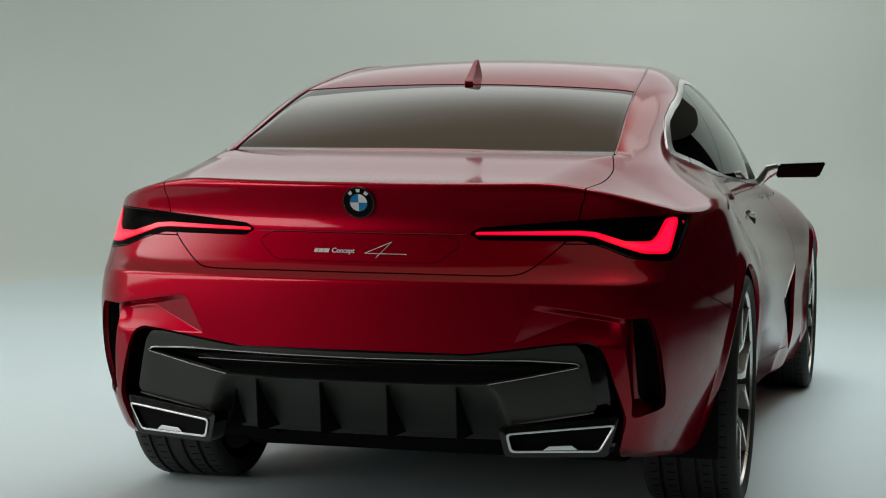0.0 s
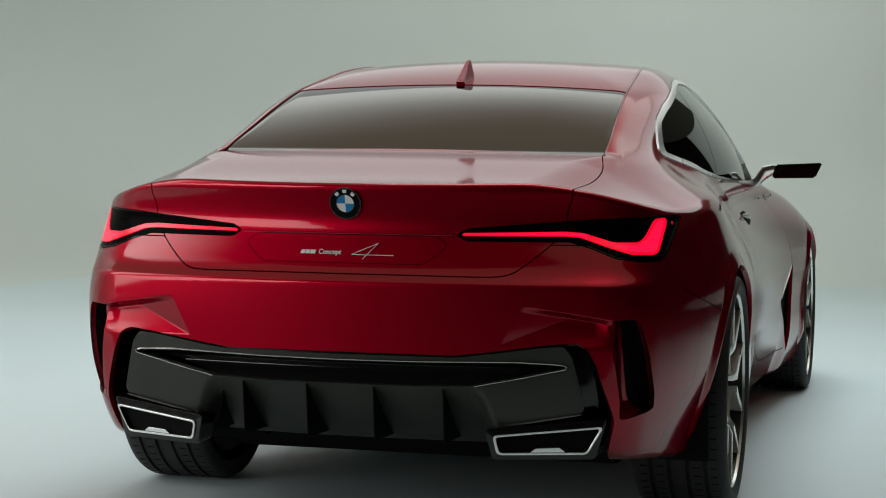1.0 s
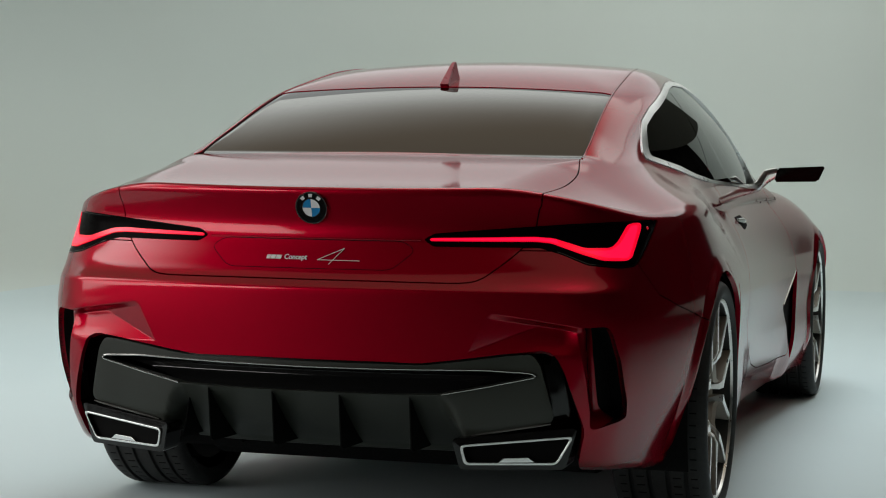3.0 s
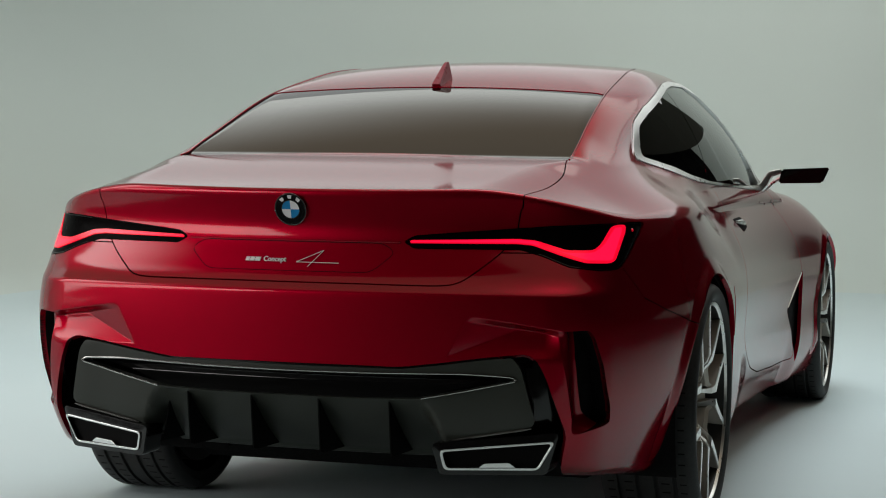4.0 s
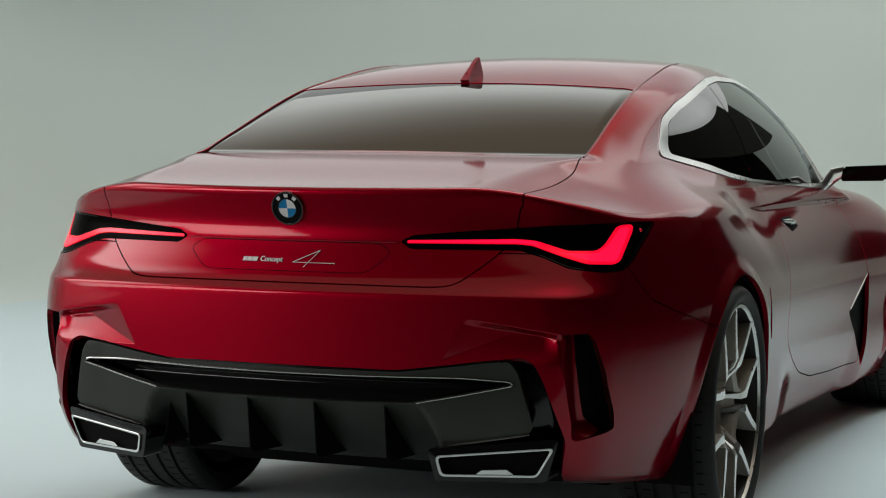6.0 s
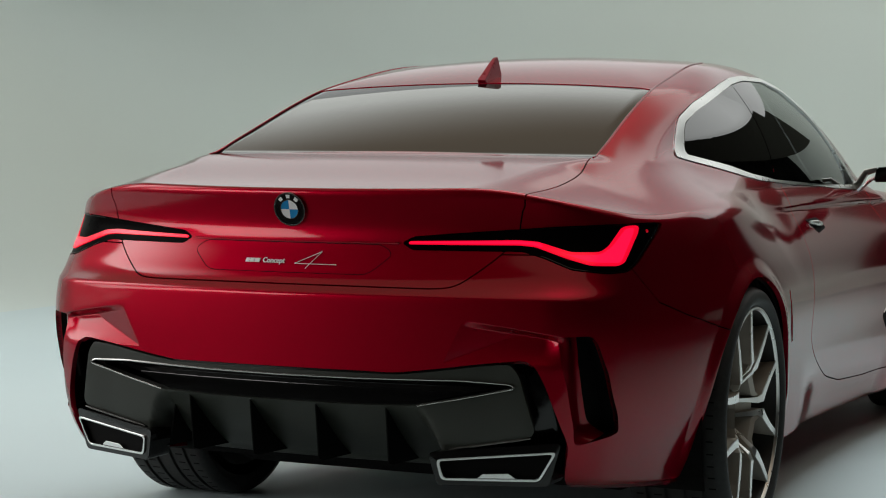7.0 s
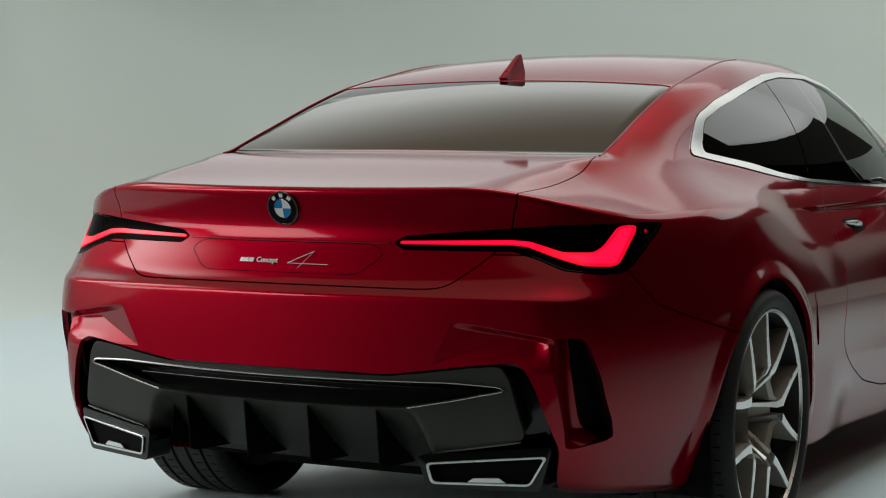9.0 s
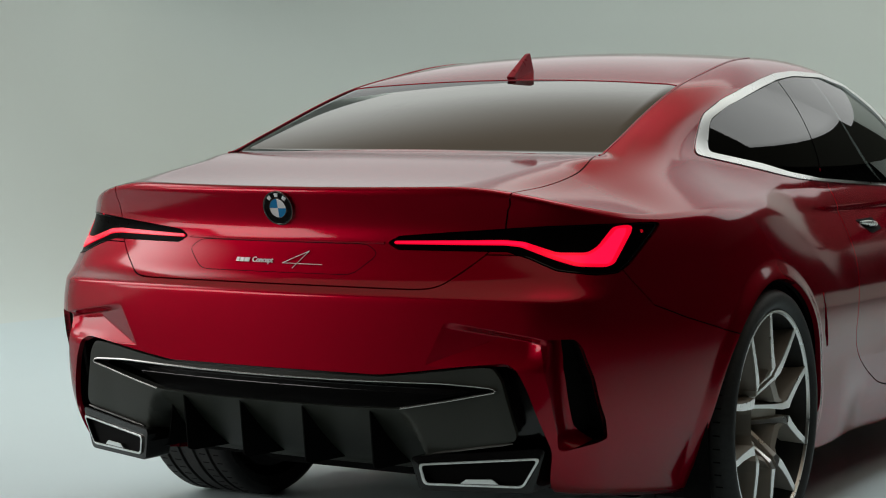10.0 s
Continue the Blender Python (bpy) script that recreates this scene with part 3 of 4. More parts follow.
# ---- the studio ----
def studio():
    # floor sheet
    bm = bmesh.new()
    bmesh.ops.create_grid(bm, x_segments=8, y_segments=8, size=1, matrix=Matrix.Translation((-14, 14.15, FLOOR)) @ Matrix.Diagonal((15.65, 15.15, 1, 1)))
    tagged(part("floor", bm, floor_paint), "pale painted studio floor running into the backdrop", "floor", kind="structure")
    # unseen floor given a dark colour so the tail mirrors no light from it
    bm = bmesh.new()
    bmesh.ops.create_grid(bm, x_segments=8, y_segments=8, size=1, matrix=Matrix.Translation((0, -15.15, FLOOR)) @ Matrix.Diagonal((30, 14.15, 1, 1)))
    tagged(part("floor_dark", bm, dark_floor_tone), "unseen studio floor behind the camera, coloured dark for the tail's reflections", "floor", kind="structure")
    # falling light to the car's right is put into this floor's colour
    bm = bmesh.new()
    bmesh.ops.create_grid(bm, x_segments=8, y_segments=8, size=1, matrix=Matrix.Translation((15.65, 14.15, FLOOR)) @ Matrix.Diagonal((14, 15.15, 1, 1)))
    tagged(part("floor_side", bm, dimmed_edge), "unseen studio floor whose colour fades dark as the light falls off", "floor", kind="structure")
    # curved backdrop: floor cove rising into a wall, wrapped round the left and front
    plan = [(-9.0, -3.5)] + [(-9.0, y) for y in np.linspace(-1, 7, 9)]
    plan += [(-9 + 6 * (1 - math.cos(a)), 8 + 6 * math.sin(a)) for a in np.linspace(0, math.pi / 2, 14)]
    plan += [(x, 14.0) for x in np.linspace(-2, 9.0, 12)]
    rise = [(-4.0 + 4.0 * math.sin(a), 4.0 * (1 - math.cos(a))) for a in np.linspace(0, math.pi / 2, 18)] + [(0, 6.0), (0, 9.0)]
    verts, polys = [], []
    for i, (x, y) in enumerate(plan):
        p, q = np.array(plan[max(i - 1, 0)]), np.array(plan[min(i + 1, len(plan) - 1)])
        d = (q - p) / np.linalg.norm(q - p)
        out = np.array([-d[1], d[0]])
        for o, z in rise:
            verts.append((x + out[0] * o, y + out[1] * o, FLOOR - 0.003 + z))
    m = len(rise)
    for i in range(len(plan) - 1):
        for j in range(m - 1):
            polys.append((i * m + j, (i + 1) * m + j, (i + 1) * m + j + 1, i * m + j + 1))
    a, b, c = (np.array(verts[k]) for k in polys[5 * (m - 1)][:3])
    if np.cross(b - a, c - a)[2] < 0:
        polys = [p[::-1] for p in polys]
    wall = mesh_object("backdrop_wall", verts, polys, wall_paint)
    tagged(wall, "seamless pale grey-green studio backdrop with curved cove", "backdrop", kind="structure")
    th = wall.modifiers.new("thickness", "SOLIDIFY")
    th.thickness, th.offset, th.use_rim = 0.08, -1.0, False
    # dark drapes close the studio on the camera's side
    def drape(name, a, b, height):
        bm = bmesh.new()
        a, b = Vector(a), Vector(b)
        d = (b - a).normalized()
        side = Vector((-d.y, d.x, 0))
        n = int((b - a).length / 0.12)
        rows = []
        for k in range(n + 1):
            p = a + (b - a) * k / n + side * 0.06 * math.sin(k * 1.9)
            rows.append([bm.verts.new((p.x, p.y, z)) for z in (FLOOR, height)])
        for u, v in zip(rows, rows[1:]):
            bm.faces.new((u[0], v[0], v[1], u[1]))
        ob = part(name, bm, drape_black, smooth=True)
        ob.modifiers.new("thickness", "SOLIDIFY").thickness = 0.01
        tagged(ob, "floor-length black studio drape in soft folds", "drape", kind="structure")
    drape("drape_north", (3.0, 12.0, 0), (9.0, 12.0, 0), 4.0)
    # unseen cloth, added to darken what doors and side windows mirror
    cloth = tagged(new("reflection_flag"), "unseen dark grey cloth added to darken the flank's reflections", "flag")
    bm = bmesh.new()
    box(bm, (5.12, 11.8, 4.35), (7.74, 0.02, 3.5))
    part("flag_cloth", bm, flag_grey, cloth, bevel=0.004)
    for x in (1.8, 5.2, 8.6):
        bm = bmesh.new()
        tube(bm, [(x, 11.8, 6.08), (x, 11.8, 8.98)], 0.004, 6)
        part("hanging_wire", bm, disc_metal, cloth, smooth=True)
    drape("drape_east", (9.0, -7.5, 0), (9.0, 12.0, 0), 3.5)
    drape("drape_south", (-9.2, -7.5, 0), (9.0, -7.5, 0), 9.0)
    drape("drape_west", (-9.2, -7.5, 0), (-9.2, -3.6, 0), 9.0)
    # plain walls behind the lower drapes
    bm = bmesh.new()
    box(bm, (9.4, 1, 4.5), (0.2, 27, 9.0))
    tagged(part("wall_east", bm, ceiling_paint), "dark painted studio wall", "wall", kind="structure")
    def softbox(eye, target, w, h, glow, flip, label, hung=False):
        """A softbox on a tripod stand: face, shell, pole."""
        at = look(eye, target)
        stand = tagged(new("hanging_softbox" if hung else "softbox_stand"), label, "light")
        bm = bmesh.new()
        bmesh.ops.create_grid(bm, x_segments=2, y_segments=2, size=1, matrix=Matrix.Diagonal((w / 2, h / 2, 1, 1)))
        part("softbox_face", bm, glow, stand).matrix_world = at @ pose(0, 0, 0, 0, 180 if flip else 0, 0)
        bm = bmesh.new()
        w, h = w / 2 - 0.01, h / 2 - 0.01
        a = [bm.verts.new((x, y, 0.02)) for x, y in ((-w, -h), (w, -h), (w, h), (-w, h))]
        b = [bm.verts.new((x, y, 0.7)) for x, y in ((-0.2, -0.2), (0.2, -0.2), (0.2, 0.2), (-0.2, 0.2))]
        bm.faces.new(b)
        for k in range(4):
            bm.faces.new((a[k], a[(k + 1) % 4], b[(k + 1) % 4], b[k]))
        part("softbox_shell", bm, drape_black, stand).matrix_world = at
        foot = at @ Vector((0, 0, 0.8))
        if hung:
            for x in (-w * 0.9, w * 0.9):
                bm = bmesh.new()
                p = at @ Vector((x, 0, 0.15))
                tube(bm, [p, (p.x, p.y, 8.98)], 0.0015, 6)
                part("hanging_wire", bm, disc_metal, stand, smooth=True)
            return
        bm = bmesh.new()
        tube(bm, [(foot.x, foot.y, FLOOR + 0.3), foot], 0.03, 8)
        for k in range(3):
            t = radians(120 * k)
            tube(bm, [(foot.x, foot.y, 0.7), (foot.x + 0.6 * math.cos(t), foot.y + 0.6 * math.sin(t), FLOOR + 0.02)], 0.015, 6)
        part("stand_pole", bm, disc_metal, stand, smooth=True)

    softbox((-3.9, -1.75, 3.0), (-0.4, 0.0, 0.9), 2.3, 3.5, softbox_glow, True, "tall black softbox on a lighting stand")
    # added out of view so that deck and roof mirror something bright
    softbox((-3.8, 9.0, 4.35), (-4.0, 0.0, 3.2), 10.4, 2.9, front_glow, True, "unseen very wide softbox, added to brighten the deck's reflections", True)
    softbox((3.0, 9.0, 4.15), (3.0, 0.0, 3.3), 3.5, 2.1, side_glow, True, "black softbox hung from the ceiling", True)
    # the stretched silk overhead, lit from above and brightest over the front
    bm = bmesh.new()
    bmesh.ops.create_grid(bm, x_segments=4, y_segments=4, size=1, matrix=Matrix.Translation((-0.5, 4.1, 7.0)) @ Matrix.Diagonal((7.0, 8.1, -1, 1)))
    silk = part("overhead_silk", bm, silk_light, label="large white overhead silk lit from above")
    tagged(silk, category="light")
    bm = bmesh.new()
    for a, b in (((-7.5, -4.0), (6.5, -4.0)), ((6.5, -4.0), (6.5, 12.2)), ((6.5, 12.2), (-7.5, 12.2)), ((-7.5, 12.2), (-7.5, -4.0))):
        tube(bm, [(*a, 7.06), (*b, 7.06)], 0.05, 8)
    part("silk_frame", bm, disc_metal, silk, "grey tube frame", smooth=True)
    bm = bmesh.new()
    box(bm, (0, 1, 9.1), (26, 32, 0.2))
    tagged(part("ceiling", bm, ceiling_paint), "dark painted studio ceiling", "ceiling", kind="structure")


studio()


# ---- the car ----
car = new("car")
tagged(car, "dark red metallic two-door coupe with lit tail lights", "car")
WHEEL_Y, WHEEL_Z = (0.833, 3.69), 0.35

steps_y = np.concatenate([np.arange(-0.24, 1.2, 0.0085), np.arange(1.2, 3.0, 0.016), np.arange(3.0, 4.75, 0.022)])
whole = skin(np.arange(-0.0071, 1.0, 0.0092), steps_y, np.arange(0.13, 1.4, 0.0088))
whole = keep(whole, -whole[0][:, 0], False)
whole[0][np.abs(whole[0][:, 0]) < 2e-3, 0] *= 1.0


def gated(piece, ok, g):
    """g where ok holds, far outside elsewhere."""
    return np.where(ok(*piece[0].T), g(*piece[0].T), 1.0)


def is_top(x, y, z):
    side, tail, deck, _ = faces(x, y, z)
    return (deck > np.maximum(side, tail)) | (y > 0.62)


# wheel openings
for wy, r in zip(WHEEL_Y, (0.362, 0.372)):
    whole = keep(whole, gated(whole, lambda x, y, z: (x > 0.4) & (np.abs(y - wy) < 0.6), lambda x, y, z: r - 0.6 * np.maximum(WHEEL_Z - z, 0) - np.hypot(y - wy, z - WHEEL_Z)) * np.where((whole[0][:, 0] > 0.4) & (np.abs(whole[0][:, 1] - wy) < 0.6), 1, -1))
rest = whole

# side windows with their bright frame
frame_outer = rounded([(0.838, 1.026), (0.95, 1.114), (0.985, 1.134), (1.12, 1.176), (1.29, 1.212), (1.467, 1.242), (1.66, 1.267), (1.886, 1.283), (2.2, 1.286), (2.4, 1.258), (2.56, 1.175), (2.84, 0.906), (2.46, 0.917), (2.16, 0.929), (1.68, 0.945), (1.45, 0.955), (1.26, 0.974), (1.075, 0.998)], 0.03, 5)
frame_inner = rounded([(0.93, 1.034), (0.99, 1.105), (1.015, 1.121), (1.13, 1.156), (1.3, 1.192), (1.448, 1.219), (1.645, 1.247), (1.84, 1.264), (2.15, 1.27), (2.36, 1.245), (2.52, 1.165), (2.77, 0.925), (2.46, 0.931), (2.18, 0.939), (1.61, 0.957), (1.4, 0.976), (1.23, 1.001)], 0.025, 5)
side_gate = lambda x, y, z: (x > 0.45) & (z > 0.88)
ring, rest = split(rest, gated(rest, side_gate, lambda x, y, z: outline_distance(y, z, frame_outer)), 0.0015)
panes, ring = split(ring, gated(ring, side_gate, lambda x, y, z: outline_distance(y, z, frame_inner)), 0.002)
rear_pane, door_pane = split(panes, panes[0][:, 1] - 1.655 + 0.0 * panes[0][:, 2], 0.007)

# roof, windscreen, rear window
roof_edge = spline((-0.3, 0.54), (-0.012, 0.563), (0.1, 0.583), (0.22, 0.588), (0.33, 0.58), (0.45, 0.558), (0.56, 0.551), (0.7, 0.542), (0.88, 0.532), (1.06, 0.523), (1.29, 0.51), (1.65, 0.48), (2.2, 0.475), (2.5, 0.54), (3.05, 0.63))
glass_base = lambda x: 0.497 - 0.13 * x**2
glass_head = lambda x: 1.068 - 0.06 * x**2


def band(y0, y1):
    return lambda x, y, z: np.maximum(np.maximum(x - roof_edge(y), y0(x) - y), y - y1(x))


top_gate = lambda x, y, z: (z > 0.86) & is_top(x, y, z) & (y < 3.3)
rear_glass, rest = split(rest, gated(rest, top_gate, band(glass_base, glass_head)), 0.002)
roof, rest = split(rest, gated(rest, top_gate, band(glass_head, lambda x: 2.36 - 0.12 * x**2)), 0.002)
screen, rest = split(rest, gated(rest, top_gate, band(lambda x: 2.36 - 0.12 * x**2, lambda x: 3.14 - 0.3 * x**2)), 0.005)

tail_gate = lambda x, y, z: (y < 0.62) & ~is_top(x, y, z)
# tail lights
lamp_line = rounded([(0.285, 0.823), (0.31, 0.837), (0.42, 0.847), (0.545, 0.857), (0.63, 0.864), (0.73, 0.869), (0.775, 0.8705), (0.794, 0.8695), (0.794, 0.848), (0.787, 0.808), (0.781, 0.78), (0.771, 0.7605), (0.744, 0.758), (0.675, 0.768), (0.615, 0.792), (0.56, 0.808), (0.31, 0.808)], 0.006, 4)
guide_line = rounded([(0.297, 0.8245), (0.302, 0.828), (0.548, 0.834), (0.59, 0.831), (0.664, 0.8085), (0.72, 0.808), (0.733, 0.822), (0.744, 0.85), (0.75, 0.8655), (0.771, 0.868), (0.7735, 0.85), (0.769, 0.81), (0.765, 0.782), (0.757, 0.7755), (0.709, 0.7785), (0.66, 0.794), (0.585, 0.8195), (0.55, 0.8225), (0.3, 0.8205)], 0.008, 4)
lamp_g = lambda x, y, z: outline_distance(x, z, lamp_line)
rest = finer(rest, lambda x, y, z: (y < 0.4) & (z > 0.74) & (z < 0.9) & (x > 0.25), 1)


def under_crest(x, y, z):
    side, tail, deck, _ = faces(x, y, z)
    return np.maximum(lamp_g(x, y, z), deck - np.maximum(side, tail) + 0.004)


lamp, rest = split(rest, gated(rest, lambda x, y, z: (y < 0.62) & (z > 0.7), under_crest), 0.003)
lamp = finer(lamp, lambda x, y, z: x > 0, 1)
lamp_rim, lamp = split(lamp, np.where(lamp[0][:, 0] > 0.6, -0.0028 - outline_distance(lamp[0][:, 0], lamp[0][:, 2], lamp_line), 1.0))
guide, lamp = split(lamp, outline_distance(lamp[0][:, 0], lamp[0][:, 2], guide_line), 0.001)

hot_core, guide = split(guide, outline_distance(guide[0][:, 0], guide[0][:, 2], guide_line) + np.where(guide[0][:, 0] < 0.6, 0.0025, 0.0065))

# boot lid: deck and tail face in one pressing
lid_line = closed_curve([(-0.3, 0.7225), (-0.2, 0.7225), (-0.1, 0.7225), (0.0, 0.7225), (0.1, 0.7225), (0.2, 0.7222), (0.3, 0.7215), (0.39, 0.722), (0.43, 0.73), (0.462, 0.752), (0.495, 0.78), (0.52, 0.806), (0.545, 0.845), (0.55, 0.87), (0.556, 0.9), (0.564, 0.94), (0.566, 1.2), (-0.3, 1.2)], 5)


def lid_g(x, y, z):
    on_deck = np.maximum(x - roof_edge(y), y - glass_base(x))
    return np.where(is_top(x, y, z), on_deck, outline_distance(x, z, lid_line))


lid, rest = split(rest, gated(rest, lambda x, y, z: (y < 0.62) & (z > 0.6), lid_g), 0.0032)

# air outlets in the bumper's corners
slot_line = rounded([(0.66, 0.618), (0.731, 0.621), (0.742, 0.602), (0.757, 0.532), (0.764, 0.433), (0.76, 0.389), (0.75, 0.381), (0.697, 0.366), (0.69, 0.372), (0.693, 0.41), (0.685, 0.5), (0.668, 0.59)], 0.012, 4)
slot_dark = rounded([(0.716, 0.64), (0.79, 0.64), (0.79, 0.38), (0.752, 0.376), (0.735, 0.408), (0.727, 0.52), (0.718, 0.6)], 0.006, 3)
slot, rest = split(rest, gated(rest, tail_gate, lambda x, y, z: outline_distance(x, z, slot_line)), 0.0)
slot = finer(slot, lambda x, y, z: z > 0, 1)
slot_pit, slot_cheek = split(slot, outline_distance(slot[0][:, 0], slot[0][:, 2], slot_dark))

# lower tail: the dark diffuser's field
valance_line = rounded([(-0.3, 0.527), (0.2, 0.5265), (0.294, 0.525), (0.388, 0.537), (0.507, 0.554), (0.593, 0.563), (0.618, 0.55), (0.638, 0.51), (0.667, 0.415), (0.68, 0.366), (0.654, 0.27), (0.64, 0.1), (-0.3, 0.1)], 0.02, 4)
valance, rest = split(rest, gated(rest, lambda x, y, z: (y < 0.36) & (z < 0.62), lambda x, y, z: outline_distance(x, z, valance_line)), 0.002)

# bumper below the wing's shut line
bumper_line = np.array([(-0.6, 0.05), (-0.6, 0.8), (0.1, 0.8), (0.134, 0.769), (0.165, 0.737), (0.223, 0.684), (0.34, 0.648), (0.53, 0.602), (0.7, 0.56), (0.7, 0.05)])
bumper, rest = split(rest, gated(rest, lambda x, y, z: y < 0.75, lambda x, y, z: outline_distance(y, z, bumper_line)), 0.003)

# the skin is open below the diffuser
open_below = lambda q: keep(q, np.where((q[0][:, 2] < 0.3) & (q[0][:, 0] < 0.645) & (q[0][:, 1] < 0.7), 1.0, -1.0))
bumper, rest = open_below(bumper), open_below(rest)

# doors and side vents
door_line = rounded([(1.682, 1.0), (1.68, 0.945), (1.652, 0.851), (1.612, 0.754), (1.565, 0.626), (1.553, 0.5), (1.6, 0.44), (1.7, 0.392), (1.85, 0.338), (2.1, 0.298), (2.485, 0.274), (2.93, 0.263), (2.72, 0.466), (2.98, 0.58), (2.9, 0.73), (2.86, 0.86), (2.86, 1.0)], 0.05, 5)
vent_line = rounded([(2.70, 0.466), (2.985, 0.6), (3.03, 0.46), (2.975, 0.24)], 0.015, 4)
flank = lambda x, y, z: (x > 0.6) & (y > 1.0) & (y < 3.4)
vent, rest = split(rest, gated(rest, flank, lambda x, y, z: outline_distance(y, z, vent_line)), 0.003)
door, rest = split(rest, gated(rest, flank, lambda x, y, z: outline_distance(y, z, door_line)), 0.004)
slit_line = rounded([(1.2, 0.655), (1.215, 0.655), (1.235, 0.59), (1.275, 0.5), (1.262, 0.49), (1.225, 0.545)], 0.008, 3)
slit, rest = split(rest, gated(rest, flank, lambda x, y, z: outline_distance(y, z, slit_line)), 0.0)

panel("body", rest, paint, car, "dark red metallic body shell")
panel("roof", roof, paint, car, "", 0.006)
panel("boot_lid", lid, paint, car, "dark red boot lid with a sharp trailing lip")
bumper = finer(bumper, lambda x, y, z: (z > 0.52) & (z < 0.68) & (x > 0.4) & (x < 0.74) & (y < 0.2), 2)
panel("bumper", bumper, paint, car, "dark red rear bumper with sculpted corner blades")
panel("rear_window", rear_glass, glass, car, "dark tinted rear window", 0.0, 0.002)
panel("windscreen", screen, glass, car, "dark tinted windscreen", 0.004)
both_sides = (car, car)
doors = pair("door", door, paint, both_sides, "dark red door")


def pane_sheet():
    """An even curved sheet through the frame's inner edge: how far out it lies at (y, z)."""
    terms = lambda y, z: np.stack([np.ones_like(y), y - 1.6, (y - 1.6)**2, z - 1.0, (z - 1.0)**2, (y - 1.6) * (z - 1.0)], -1)
    y, z = frame_inner[:, 0], frame_inner[:, 1]
    k = np.linalg.lstsq(terms(y, z), np.array([skin_x(a, b) for a, b in frame_inner]), rcond=None)[0]
    return lambda y, z: terms(y, z) @ k


sheet_x = pane_sheet()
pane_sink = lambda p: p[:, 0] - sheet_x(p[:, 1], p[:, 2]) + 0.004
door_pane, rear_pane = (finer(q, lambda x, y, z: z > 0, 1) for q in (door_pane, rear_pane))
pair("door_window", door_pane, glass, both_sides, "dark tinted glass", 0.0, pane_sink(door_pane[0]), (-1, 0, 0))
pair("quarter_window", rear_pane, glass, both_sides, "dark tinted glass", 0.0, pane_sink(rear_pane[0]), (-1, 0, 0))
pair("window_frame", ring, silver, both_sides, "satin silver window surround", 0.03, -0.003)
pair("side_vent", vent, black_gloss, both_sides, "black side vent", 0.0, 0.03)
for m in (1, -1):
    bm = bmesh.new()
    edge = [(2.968, 0.592), (2.9, 0.56), (2.8, 0.513), (2.722, 0.474)]
    tube(bm, [(m * (skin_x(a, b) + 0.0005), a, b) for a, b in edge], [0.0015, 0.0035, 0.0035, 0.002], 8)
    part("vent_trim", bm, silver, car, "thin silver edge of the side vent", smooth=True)
pair("vent_slit", slit, pit, both_sides, "black slit", 0.0, 0.02)
housings = pair("tail_light", lamp, lamp_black, both_sides, "black tail light with a glowing red light guide", 0.012, 0.003)
pair("lamp_rim", lamp_rim, black_gloss, housings, "polished black rim", 0.003, 0.0)
pair("light_guide", guide, lamp_red, housings, "glowing red light guide", 0.004, 0.001)
pair("light_core", hot_core, lamp_hot, housings, "bright core of the light guide", 0.0, 0.001)


# outlet cheeks turn in towards the dark slot
def cheek_depth(p):
    return 0.045 * ramp(p[:, 0] - 0.66 - 0.05 * (0.6 - p[:, 2]), 0.0, 0.06) * ramp(p[:, 2], 0.365, 0.40)


pair("outlet_cheek", slot_cheek, paint, both_sides, "dark red inner face of the air outlet", 0.0, cheek_depth(slot_cheek[0]))
pair("outlet_slot", slot_pit, pit, both_sides, "black air outlet", 0.0, 0.05)
verts, tris = slot
n, _ = slope(verts)
edge = rim_edges(tris, verts)
for m in (1, -1):
    bm = bmesh.new()
    for a, b in edge:
        if min(verts[a][0], verts[b][0]) > 0.69:
            q = [Vector(w) for w in (verts[a], verts[b], verts[b] - n[b] * 0.05, verts[a] - n[a] * 0.05)]
            bm.faces.new([bm.verts.new((p.x * m, p.y, p.z)) for p in q])
    bmesh.ops.remove_doubles(bm, verts=bm.verts, dist=1e-6)
    part("outlet_wall", bm, pit, car)

# dark shell under the gaps and windows
inner = keep(whole, np.where(whole[0][:, 2] > 0.94, 1.0, -1.0))
inner = keep(inner, np.where((inner[0][:, 1] < 0.3) & (inner[0][:, 2] < 0.66), 1.0, -1.0))
panel("inner_shell", inner, liner, car, "black inner lining", 0.0, 0.025)
shelf = keep(whole, np.where(whole[0][:, 2] > 0.9, -1.0, 1.0))
deck_in = keep(shelf, np.where((shelf[0][:, 1] < 0.47), -1.0, 1.0))
panel("shelf_lining", deck_in, liner, car, "black lining under the deck", 0.0, 0.022)


# ---- diffuser ----
def tail_point(x, z, back=0.0):
    return (x, skin_y(abs(x), z) + back, z)


def valance_depth(p):
    """The middle of the diffuser sweeps forward under the car between two pods."""
    x, z = p[:, 0], p[:, 2]
    mid = 1 - ramp(x - 0.3 * (0.447 - z), 0.325, 0.365)
    sweep = 0.14 * np.clip((0.447 - z) / 0.15, 0, 1) * mid
    return sweep + 0.01


valance = keep(valance, 0.285 + 0.0 * valance[0][:, 0] - valance[0][:, 2])
bar_line = rounded([(-0.3, 0.508), (0.2, 0.51), (0.45, 0.514), (0.56, 0.508), (0.574, 0.502), (0.55, 0.494), (0.45, 0.472), (0.335, 0.449), (0.2, 0.446), (-0.3, 0.446)], 0.012, 4)
